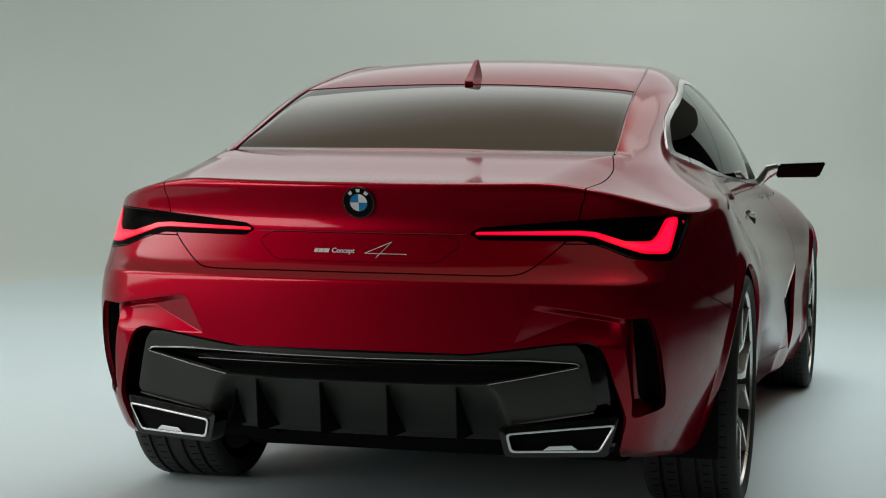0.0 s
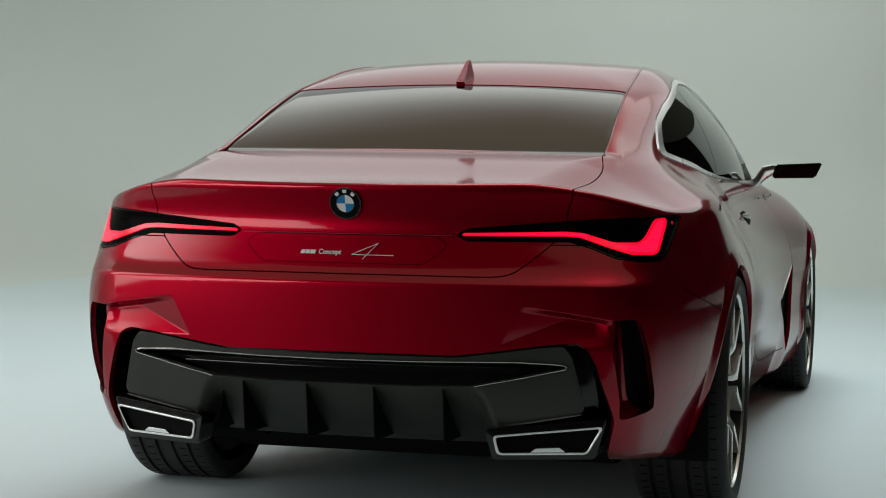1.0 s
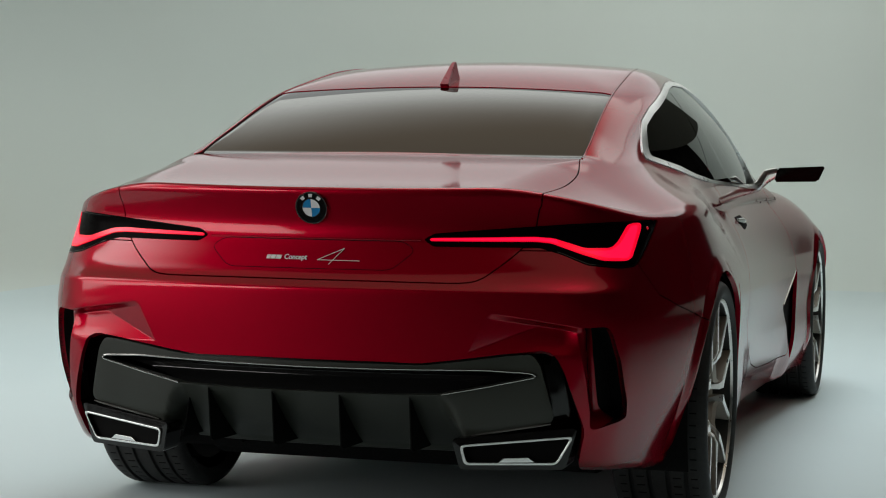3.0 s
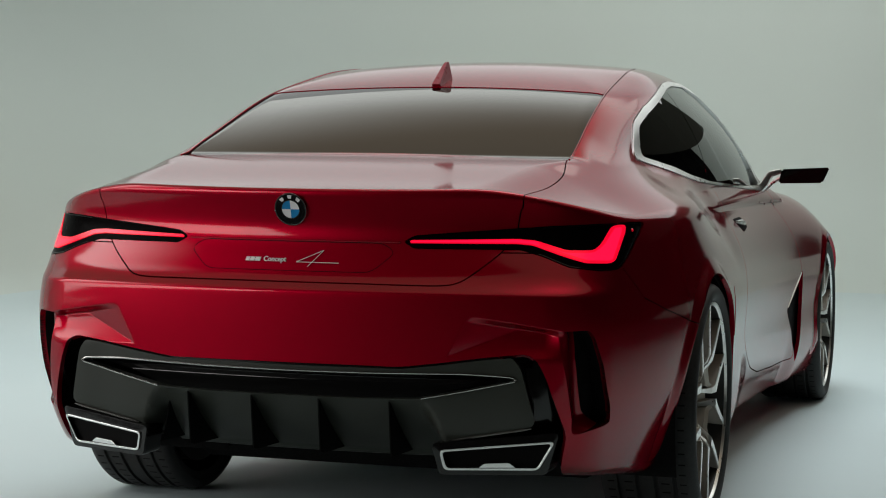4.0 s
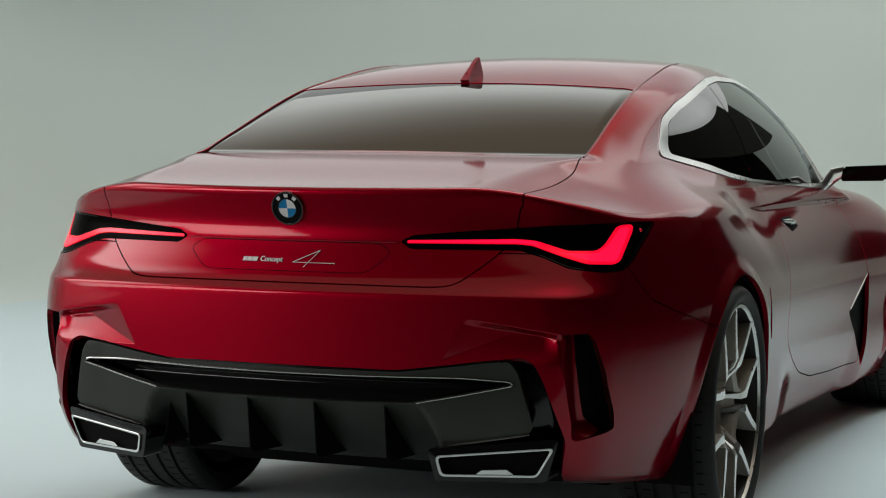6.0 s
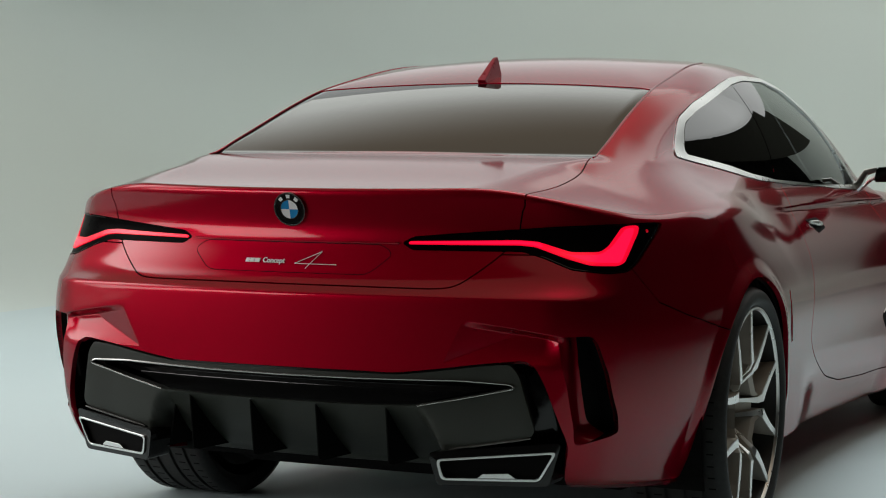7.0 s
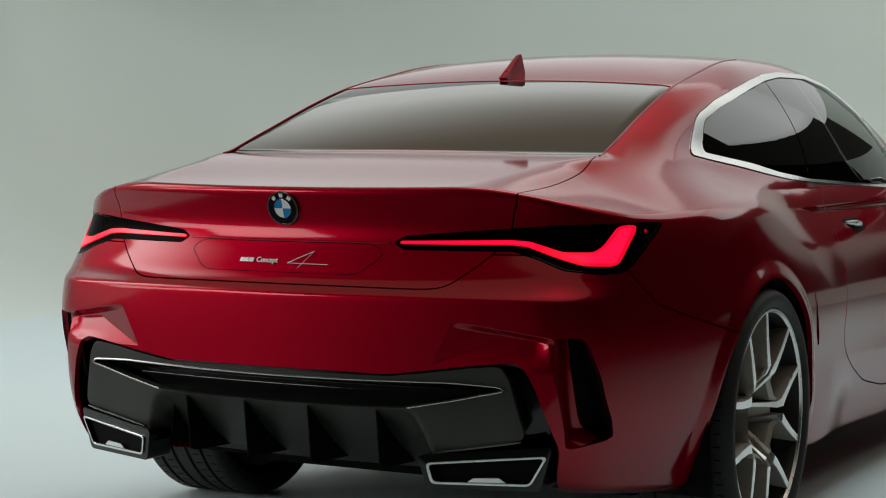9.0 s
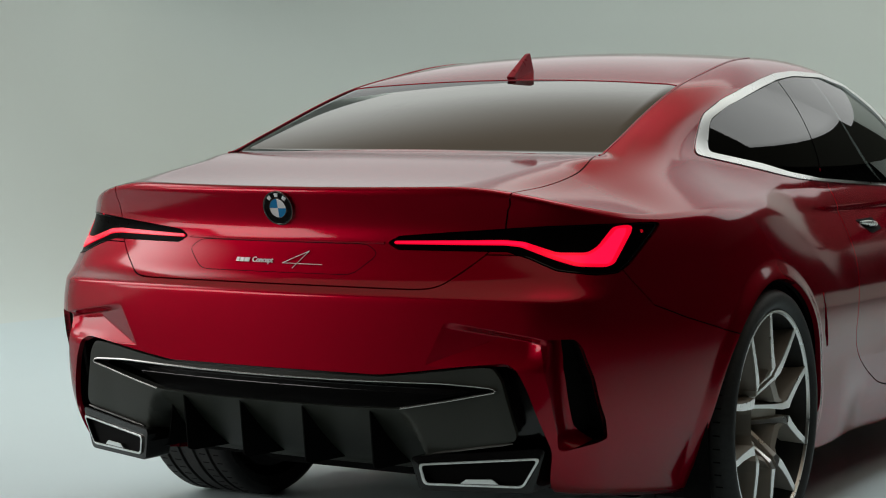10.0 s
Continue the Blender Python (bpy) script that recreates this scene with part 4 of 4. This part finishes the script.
field_line = rounded([(-0.3, 0.5215), (0.2, 0.521), (0.3, 0.521), (0.39, 0.532), (0.507, 0.549), (0.563, 0.554), (0.582, 0.528), (0.612, 0.402), (0.606, 0.388), (0.41, 0.352), (0.385, 0.335), (0.375, 0.29), (0.375, 0.2), (-0.3, 0.2)], 0.012, 4)
valance = finer(valance, lambda x, y, z: z > 0.42, 1)
g = outline_distance(valance[0][:, 0], valance[0][:, 2], field_line)
field, surround = split(valance, g)
g = outline_distance(field[0][:, 0], field[0][:, 2], bar_line)
bar, field = split(field, g)
bar = finer(bar, lambda x, y, z: z > 0, 1)
diffuser = panel("diffuser", field, panel_grey, car, "satin graphite rear diffuser", 0.02, valance_depth(field[0]) - 0.008, along=(0, 1, 0))
panel("diffuser_surround", surround, black_gloss, diffuser, "gloss black surround", 0.0, 0.05 * ramp(surround[0][:, 0], 0.3, 0.45) + 0.012)
p = bar[0]
deep = 0.008 + 0.045 * np.clip((0.51 - p[:, 2]) / 0.02, 0, 1) * np.clip((p[:, 2] - 0.444) / 0.03, 0, 1)
panel("diffuser_recess", bar, black_gloss, diffuser, "gloss black recessed bar", 0.0, deep)
# lip over the recess, one bar from tip to tip, its glint coloured in
bm = bmesh.new()
half = [(x, float(np.interp(x, (0, 0.2, 0.45, 0.556), (0.509, 0.51, 0.514, 0.509)))) for x in np.linspace(0, 0.556, 30)]
half += [(0.566, 0.5065), (0.572, 0.5025), (0.568, 0.4985)]
half += [(x, float(np.interp(x, (0.335, 0.45, 0.556), (0.449, 0.472, 0.4955)))) for x in np.linspace(0.556, 0.345, 14)]
lip = [tail_point(-x, z, -0.0015) for x, z in half[::-1]] + [tail_point(x, z, -0.0015) for x, z in half[1:]]
tube(bm, lip, 0.0028, 8)
part("diffuser_lip", bm, lip_glint, diffuser, "edge of the recess, its glint put in as bright metal", smooth=True)
# fins: thin blades, upright behind, that fill the gap to the panel sweeping forward
for x in (-0.332, -0.262, -0.087, 0.089, 0.266):
    bm = bmesh.new()
    short = abs(x) > 0.3
    y0, z0 = skin_y(abs(x), 0.44), 0.415 if short else 0.441
    edge = [(y0 + 0.004 + 0.018 * q + (0.04 if short else 0.0), z0 - (z0 - 0.308) * q) for q in np.linspace(0, 1, 6)]
    prism(bm, edge + [(y0 + 0.045, 0.302), (y0 + 0.19, 0.297), (y0 + 0.19, 0.31)], lambda a, b: (x - 0.0015 - 0.25 * (z0 - b) * (x < -0.3), a, b), (0.003, 0, 0))
    part("diffuser_fin", bm, pit, diffuser)
# slim vane over each tail pipe
for side in (1, -1):
    bm = bmesh.new()
    tube(bm, [(side * q[0], q[1] - 0.003, q[2]) for q in (tail_point(a, b) for a, b in zip(np.linspace(0.605, 0.412, 10), np.linspace(0.385, 0.350, 10)))], [0.0015] + [0.0028] * 8 + [0.001], 8)
    part("diffuser_vane", bm, lip_gloss, diffuser, "polished edge over the tail pipe", smooth=True)
bm = bmesh.new()
prism(bm, [(-0.66, 0.3), (-0.66, 0.75), (0.66, 0.75), (0.66, 0.3)], lambda a, b: (a, b, 0.25), (0, 0, 0.05))
part("undertray", bm, liner, car, "black undertray")
# added low panel: blocks light and blackens the gap under the car
bm = bmesh.new()
prism(bm, [(0.4, 0.275), (0.7, 0.14), (1.1, 0.11), (3.2, 0.11), (3.2, 0.24), (0.4, 0.295)], lambda a, b: (-0.575, a, b), (1.15, 0, 0))
part("underbody_shade", bm, liner, car, "black panel added to shade the floor under the car", bevel=0.01)
bm = bmesh.new()
tube(bm, [(x, skin_y(abs(x), 0.3) + 0.172, 0.286) for x in np.linspace(-0.34, 0.34, 20)], 0.006, 8)
part("diffuser_blade", bm, panel_grey, diffuser, "satin graphite lower edge", smooth=True)

# ---- tail pipes ----
for side in (1, -1):
    corners = [(0.392, 0.33), (0.655, 0.352), (0.615, 0.281), (0.402, 0.281)]
    flat = lambda a, b: (side * a, -0.118 + 0.36 * (a - 0.4) + 0.10 * (0.34 - b), b)
    bm = bmesh.new()
    loop = rounded(corners, 0.012, 4)
    inner_loop = rounded([(0.3985, 0.3255), (0.6465, 0.3465), (0.6125, 0.2862), (0.4075, 0.2862)], 0.009, 4)
    n = len(loop)
    fo, fi = [bm.verts.new(flat(*q)) for q in loop], [bm.verts.new(flat(*q)) for q in inner_loop]
    bo = [bm.verts.new(Vector(flat(*q)) + Vector((0, 0.016, 0))) for q in loop]
    bi = [bm.verts.new(Vector(flat(*q)) + Vector((0, 0.016, 0))) for q in inner_loop]
    for k in range(n):
        j = (k + 1) % n
        bm.faces.new((fo[k], fo[j], fi[j], fi[k]))
        bm.faces.new((fo[k], bo[k], bo[j], fo[j]))
        bm.faces.new((fi[k], fi[j], bi[j], bi[k]))
    pipe = part("tail_pipe", bm, chrome, car, "trapezoid chrome tail pipe trim", bevel=0.0012)
    bm = bmesh.new()
    prism(bm, [(0.48, 0.287), (0.493, 0.297), (0.548, 0.299), (0.563, 0.2875)], lambda a, b: Vector(flat(a, b)) + Vector((0, 0.002, 0)), (0, 0.012, 0))
    part("tail_pipe_tab", bm, chrome, pipe, bevel=0.001)
    bm = bmesh.new()
    prism(bm, loop, lambda a, b: Vector(flat(a, b)) + Vector((0, 0.015, 0)), (0, 0.06, 0))
    part("tail_pipe_core", bm, pit, pipe)
    bm = bmesh.new()
    hull = rounded([(0.372, 0.345), (0.662, 0.372), (0.632, 0.268), (0.39, 0.268)], 0.012, 4)
    rows = [[bm.verts.new(Vector(flat(*q)) + Vector((0, d, 0))) for q in line] for line, d in ((loop, 0.03), (loop, 0.006), (hull, 0.008), (hull, 0.1))]
    for u, v in zip(rows, rows[1:]):
        for k in range(n):
            bm.faces.new((u[k], u[(k + 1) % n], v[(k + 1) % n], v[k]))
    part("tail_pipe_pod", bm, black_gloss, pipe, bevel=0.003)

# ---- badge, writing, plate panel, fin on the roof ----
ey, ez = skin_y(0, 0.898), 0.898
tilt = math.atan2(skin_y(0, 0.915) - skin_y(0, 0.88), 0.035)


def on_tail(x, z, out=0.0):
    return Vector((x, skin_y(abs(x), z) - out, z))


def disc(bm, r0, r1, out, thick=0.002, a0=0.0, a1=2 * math.pi, n=40):
    o = Matrix.Translation((0.004, ey, ez)) @ Matrix.Rotation(-tilt, 4, "X")
    angles = [a0 + (a1 - a0) * k / n for k in range(n + 1)]
    full = abs(a1 - a0 - 2 * math.pi) < 1e-6
    if full:
        angles = angles[:-1]
    put = lambda r, a, d: bm.verts.new(o @ Vector((r * math.cos(a), -d, r * math.sin(a))))
    rows = [[put(r1, a, out - thick) for a in angles], [put(r1, a, out) for a in angles], [put(max(r0, 1e-4), a, out) for a in angles], [put(max(r0, 1e-4), a, out - thick) for a in angles]]
    m = len(angles)
    for u, v in zip(rows, rows[1:]):
        for k in range(m if full else m - 1):
            bm.faces.new((u[k], u[(k + 1) % m], v[(k + 1) % m], v[k]))


bm = bmesh.new()
disc(bm, 0.0, 0.041, 0.005, 0.007)
badge = part("badge", bm, enamel_black, car, "round black, white and blue badge", smooth=True)
bm = bmesh.new()
disc(bm, 0.0385, 0.0415, 0.0065, 0.005)
part("badge_rim", bm, chrome, badge, smooth=True)
bm = bmesh.new()
disc(bm, 0.0225, 0.0242, 0.0065, 0.003)
part("badge_ring", bm, chrome, badge, smooth=True)
for k in range(4):
    bm = bmesh.new()
    disc(bm, 0.0, 0.0225, 0.0058, 0.003, k * math.pi / 2, (k + 1) * math.pi / 2, 10)
    part("badge_quarter", bm, enamel_white if k % 2 == 0 else enamel_blue, badge)
for a in (130, 90, 50):
    bm = bmesh.new()
    disc(bm, 0.0275, 0.036, 0.006, 0.003, radians(a - 9), radians(a + 9), 4)
    part("badge_mark", bm, enamel_white, badge)


def lay_text(word, size, x0, z0, material, name):
    """Built-in letters laid on the tail."""
    cu = bpy.data.curves.new(name, "FONT")
    cu.body, cu.size, cu.extrude, cu.resolution_u, cu.offset = word, size, 0.0012, 3, 0.0003
    tmp = new(name, cu)
    dg = bpy.context.evaluated_depsgraph_get()
    me = bpy.data.meshes.new_from_object(tmp.evaluated_get(dg))
    bpy.data.objects.remove(tmp)
    for v in me.vertices:
        q = on_tail(x0 + v.co.x, z0 + v.co.y, 0.0015 + v.co.z)
        v.co = q
    me.materials.clear()
    me.materials.append(material)
    ob = new(name, me)
    ob.parent = car
    return ob


for k, (x, w) in enumerate(((-0.11, 0.0105), (-0.0985, 0.0125), (-0.085, 0.0145))):
    bm = bmesh.new()
    prism(bm, [(x, 0.7695), (x + w - 0.001, 0.7695), (x + w + 0.001, 0.779), (x + 0.002, 0.779)], lambda a, b: on_tail(a, b, 0.003), (0, 0.003, 0))
    part("lettering_bar", bm, letter_silver, car, "silver bar of lettering")
lay_text("Concept", 0.017, -0.0625, 0.7695, letter_silver, "lettering")
bm = bmesh.new()
tube(bm, [on_tail(0.025 + 0.108 * t, 0.7695 - 0.0006 * t, 0.002) for t in np.linspace(0, 1, 6)], 0.001, 5)
tube(bm, [on_tail(0.025 + 0.066 * t, 0.7695 + 0.029 * t, 0.002) for t in np.linspace(0, 1, 6)], 0.001, 5)
tube(bm, [on_tail(0.091 - 0.036 * t, 0.7985 - 0.04 * t, 0.002) for t in np.linspace(0, 1, 6)], 0.001, 5)
part("lettering_numeral", bm, letter_silver, car, "thin drawn silver numeral 4")
bm = bmesh.new()
seam = [(-0.236, 0.818), (-0.268, 0.796), (-0.214, 0.748), (0.214, 0.748), (0.268, 0.796), (0.236, 0.818)]
pts = []
loop = rounded(seam, 0.02, 4)
for a, b in zip(loop, np.roll(loop, -1, 0)):
    for t in np.linspace(0, 1, max(2, int(np.linalg.norm(b - a) / 0.02)), endpoint=False):
        pts.append(on_tail(*(a + (b - a) * t), -0.0006))
tube(bm, pts, 0.0012, 5, True)
part("plate_seam", bm, pit, car, "fine seam of the plate panel")
# highlight along the fold, drawn by an added bead of body colour
bm = bmesh.new()
tube(bm, [on_tail(x, 0.8215, 0.0005) for x in np.linspace(-0.276, 0.276, 40)], 0.0026, 8)
part("light_line", bm, paint, car, "raised bead that draws the fold's highlight between the tail lights", smooth=True)

rz = lambda y: float(roof_line(y))
bm = bmesh.new()
foot = [bm.verts.new((x, y, rz(y) - 0.002)) for x, y in ((-0.014, 1.075), (0.014, 1.075), (0.019, 1.178), (-0.019, 1.178))]
brow = [bm.verts.new((x, y, z)) for x, y, z in ((-0.013, 1.064, 1.2435), (0.013, 1.064, 1.2435), (0.005, 1.162, 1.313), (0.006, 1.178, 1.317), (-0.006, 1.178, 1.317), (-0.005, 1.162, 1.313))]
for q in ((foot[3], foot[2], foot[1], foot[0]), (foot[0], foot[1], brow[1], brow[0]), (brow[0], brow[1], brow[2], brow[5]), (brow[5], brow[2], brow[3], brow[4]), (foot[2], foot[3], brow[4], brow[3]), (foot[1], foot[2], brow[3]), (foot[1], brow[3], brow[2]), (foot[1], brow[2], brow[1]), (foot[0], brow[4], foot[3]), (foot[0], brow[5], brow[4]), (foot[0], brow[0], brow[5])):
    bm.faces.new(q)
part("roof_antenna", bm, fin_red, car, "dark red roof antenna fin", bevel=0.0012)
# black seal along roof and rear window
for m in (1, -1):
    bm = bmesh.new()
    path = []
    for y in np.linspace(0.47, 1.72, 60):
        x = float(roof_edge(y))
        p = settle(np.array([(x, y, rz(y) - 0.04 * x * x)]), 6)[0]
        path.append((m * p[0], p[1], p[2] - 0.0004))
    tube(bm, path, 0.0009, 6)
    part("roof_seal", bm, liner, car, "thin black seal", smooth=True)
    bm = bmesh.new()
    tube(bm, [(x + 0.0035 * m, y, z + 0.0004) for x, y, z in path], 0.0026, 8)
    part("pillar_lip", bm, paint, car, smooth=True)


# ---- mirrors and door handles ----
for side, parent_door in zip((1, -1), doors):
    bm = bmesh.new()
    flip = lambda q: (q[0] * side, q[1], q[2])
    # slim wedge housing
    back = [(0.822, 2.71, 0.936), (0.99, 2.67, 0.94), (1.018, 2.655, 1.0), (0.835, 2.70, 0.99)]
    front = [(0.835, 2.80, 0.945), (0.975, 2.75, 0.95), (1.0, 2.73, 0.99), (0.845, 2.80, 0.985)]
    b, f = [bm.verts.new(flip(q)) for q in back], [bm.verts.new(flip(q)) for q in front]
    bm.faces.new(b)
    bm.faces.new(f[::-1])
    for k in range(4):
        bm.faces.new((b[k], f[k], f[(k + 1) % 4], b[(k + 1) % 4]))
    mirror = part("wing_mirror", bm, black_gloss, car, "slim black wing mirror on a silver arm", bevel=0.006, smooth=True)
    bm = bmesh.new()
    tube(bm, [flip(q) for q in ((0.745, 2.76, 0.912), (0.765, 2.755, 0.93), (0.79, 2.75, 0.972), (0.83, 2.745, 0.982))], [0.012, 0.01, 0.008, 0.006], 8, flat=1.6)
    tube(bm, [flip(q) for q in ((0.76, 2.80, 0.908), (0.79, 2.785, 0.935), (0.835, 2.77, 0.965))], 0.006, 6)
    part("mirror_arm", bm, silver, mirror, "silver mirror arm", smooth=True)
    bm = bmesh.new()
    hx = skin_x(1.88, 0.815)
    tube(bm, [flip((skin_x(y, 0.818) + d, y, 0.818 - 0.06 * (y - 1.88))) for y, d in ((1.8, 0.0), (1.83, 0.008), (1.88, 0.011), (1.94, 0.009), (1.965, 0.0))], [0.003, 0.006, 0.008, 0.007, 0.003], 8, flat=1.2)
    part("door_handle", bm, silver, parent_door, "satin silver flap handle", smooth=True)
    # no hollow here: the recess's shade is a flat black patch
    bm = bmesh.new()
    prism(bm, rounded([(1.775, 0.832), (1.96, 0.834), (2.0, 0.8), (1.87, 0.788)], 0.012, 4), lambda a, b: flip((skin_x(a, b) + 0.0015, a, b)), (-0.003 * side, 0, 0))
    part("handle_shade", bm, pit, parent_door, "flat black patch in place of a shaded handle recess")


# ---- wheels ----
def wheel():
    top = new("wheel")
    R, W = 0.335, 0.135
    bm = bmesh.new()
    prof = [(0.281, 0.118), (0.29, 0.128), (0.302, 0.134), (0.316, 0.133), (0.325, 0.127), (0.331, 0.118)]
    grooves = []
    for gx in (0.075, 0.025, -0.025, -0.075):
        grooves += [(R, gx + 0.007), (R - 0.007, gx + 0.005), (R - 0.007, gx - 0.005), (R, gx - 0.007)]
    prof += [(R, 0.108)] + grooves + [(R, -0.108)] + [(r, -x) for r, x in [(0.331, 0.118), (0.325, 0.127), (0.31, 0.133), (0.281, 0.118)]]
    lathe(bm, prof, 96)
    tyre = part("tyre", bm, rubber, top, "low-profile black tyre", smooth=True, angle=40)
    bm = bmesh.new()
    for k in range(64):
        a = 2 * math.pi * k / 64
        for sx, s in ((0.098, 0.018), (-0.098, 0.018), (0.05, 0.022), (-0.05, 0.022)):
            m = Matrix.Rotation(a, 3, "X")
            box(bm, m @ Vector((sx, 0, R - 0.0006)), (s, 0.0035, 0.0022), m)
    tagged(part("tread_pattern", bm, pit, tyre), kind="stuff")
    # barrel and lip
    bm = bmesh.new()
    lathe(bm, [(0.283, 0.118), (0.281, 0.124), (0.276, 0.124), (0.272, 0.117)], 96)
    rim = part("rim", bm, rim_face, top, "machined alloy rim with dark pockets", smooth=True)
    bm = bmesh.new()
    lathe(bm, [(0.272, 0.117), (0.262, 0.07), (0.25, -0.05), (0.25, -0.11), (0.02, -0.11)], 64)
    part("rim_barrel", bm, barrel_dark, rim, smooth=True)

    def face_x(r):
        return 0.026 + 0.086 * float(ramp(r, 0.02, 0.135)) + 0.008 * r / 0.275

    def bar(bm_face, bm_side, pts, widths, a):
        """A spoke bar: a bright face over dark sides, along polar points (r, t)."""
        ca, sa = math.cos(a), math.sin(a)
        left, right = [], []
        for k, (u, v) in enumerate(pts):
            u0, v0 = pts[max(k - 1, 0)]
            u1, v1 = pts[min(k + 1, len(pts) - 1)]
            d = math.hypot(u1 - u0, v1 - v0)
            nu, nv = -(v1 - v0) / d, (u1 - u0) / d
            for store, sgn in ((left, 1), (right, -1)):
                uu, vv = u + nu * widths[k] * sgn, v + nv * widths[k] * sgn
                store.append((uu, vv))
        place = lambda q, dx: (face_x(math.hypot(*q)) + dx, q[0] * ca - q[1] * sa, q[0] * sa + q[1] * ca)
        for bmx, d0, d1, grow in ((bm_face, 0.0, -0.003, 1.0), (bm_side, -0.003, -0.065, 1.0)):
            rows = []
            for l, r in zip(left, right):
                rows.append([bmx.verts.new(place(l, d0)), bmx.verts.new(place(r, d0)), bmx.verts.new(place(r, d1)), bmx.verts.new(place(l, d1))])
            for p, q in zip(rows, rows[1:]):
                for k in range(4):
                    bmx.faces.new((p[k], p[(k + 1) % 4], q[(k + 1) % 4], q[k]))
            bmx.faces.new(rows[0][::-1])
            bmx.faces.new(rows[-1])
    for k in range(5):
        a = 2 * math.pi * k / 5 + radians(2)
        f, s = bmesh.new(), bmesh.new()
        for m in (1, -1):
            bar(f, s, [(0.045, 0.021 * m), (0.085, 0.019 * m), (0.112, 0.017 * m), (0.132, 0.021 * m), (0.153, 0.038 * m), (0.2, 0.068 * m), (0.256, 0.098 * m)], [0.005, 0.0055, 0.0085, 0.0125, 0.0105, 0.009, 0.008], a)
        spoke = part("spoke", s, rim_dark, rim)
        part("spoke_face", f, rim_face, spoke)
        f = bmesh.new()
        bar(f, f, [(0.05, 0), (0.11, 0)], [0.014, 0.014], a)
        bmesh.ops.translate(f, verts=f.verts, vec=(-0.018, 0, 0))
        part("spoke_web", f, rim_dark, spoke)
        # cross links between neighbouring spokes near the hub
        f, s = bmesh.new(), bmesh.new()
        b0 = a + math.pi / 5
        bar(f, s, [(0.125, -0.07), (0.1, -0.028), (0.1, 0.028), (0.125, 0.07)], [0.006, 0.006, 0.006, 0.006], b0)
        f.free()
        part("spoke_link", s, rim_dark, spoke)
    bm = bmesh.new()
    lathe(bm, [(0.0005, 0.034), (0.034, 0.034), (0.038, 0.032), (0.07, 0.036), (0.075, 0.0)], 40)
    part("hub", bm, rim_dark, rim, smooth=True)
    bm = bmesh.new()
    lathe(bm, [(0.0005, 0.0385), (0.026, 0.0385), (0.028, 0.034)], 32)
    part("hub_cap", bm, enamel_blue, rim, "blue and white hub badge", smooth=True)
    bm = bmesh.new()
    lathe(bm, [(0.07, -0.03), (0.19, -0.028), (0.192, -0.04), (0.19, -0.06), (0.07, -0.06)], 64)
    part("brake_disc", bm, disc_metal, top, "grey brake disc", smooth=True)
    bm = bmesh.new()
    for k in range(7):
        a = radians(60 + k * 10)
        m = Matrix.Rotation(a, 3, "X")
        box(bm, m @ Vector((-0.035, 0, 0.165)), (0.06, 0.035, 0.075), m)
    part("brake_caliper", bm, black_gloss, top)
    return top


first = wheel()
first.parent = car
first.matrix_basis = pose(0.765, WHEEL_Y[0], WHEEL_Z, 0)
for x, y, turn in ((-0.765, WHEEL_Y[0], 180), (0.785, WHEEL_Y[1], 0), (-0.785, WHEEL_Y[1], 180)):
    w = copy_thing(first, pose(x, y, WHEEL_Z, 0, 0, turn))
    w.parent = car

# wheel housings
for side in (1, -1):
    for wy, r in zip(WHEEL_Y, (0.372, 0.382)):
        bm = bmesh.new()
        prev = None
        for k in range(41):
            a = radians(-25 + 230 * k / 40)
            y, z = wy + r * math.cos(a), WHEEL_Z + r * math.sin(a)
            row = [bm.verts.new((side * x, y, z)) for x in (0.42, 0.6, 0.855)]
            if prev:
                for j in (0, 1):
                    bm.faces.new((prev[j], prev[j + 1], row[j + 1], row[j]))
            prev = row
        c = [bm.verts.new((side * 0.42, wy + r * math.cos(radians(a)), WHEEL_Z + r * math.sin(radians(a)))) for a in range(-25, 206, 6)]
        bm.faces.new(c)
        part("wheel_housing", bm, liner, car, "black wheel housing")

# ---- small reflector in each tail light ----
for m, housing in zip((1, -1), housings):
    bm = bmesh.new()
    c = Vector((0.782 * m, skin_y(0.782, 0.852), 0.852))
    n, _ = slope(np.array([(0.782, c.y, 0.852)]))
    turn = Vector((n[0][0] * m, n[0][1], n[0][2])).to_track_quat("Z", "Y").to_matrix().to_4x4()
    bmesh.ops.create_cone(bm, cap_ends=True, segments=12, radius1=0.0045, radius2=0.003, depth=0.003, matrix=Matrix.Translation(c) @ turn)
    part("reflector", bm, lens_red, housing, "small red reflector given a faint glow", smooth=True)
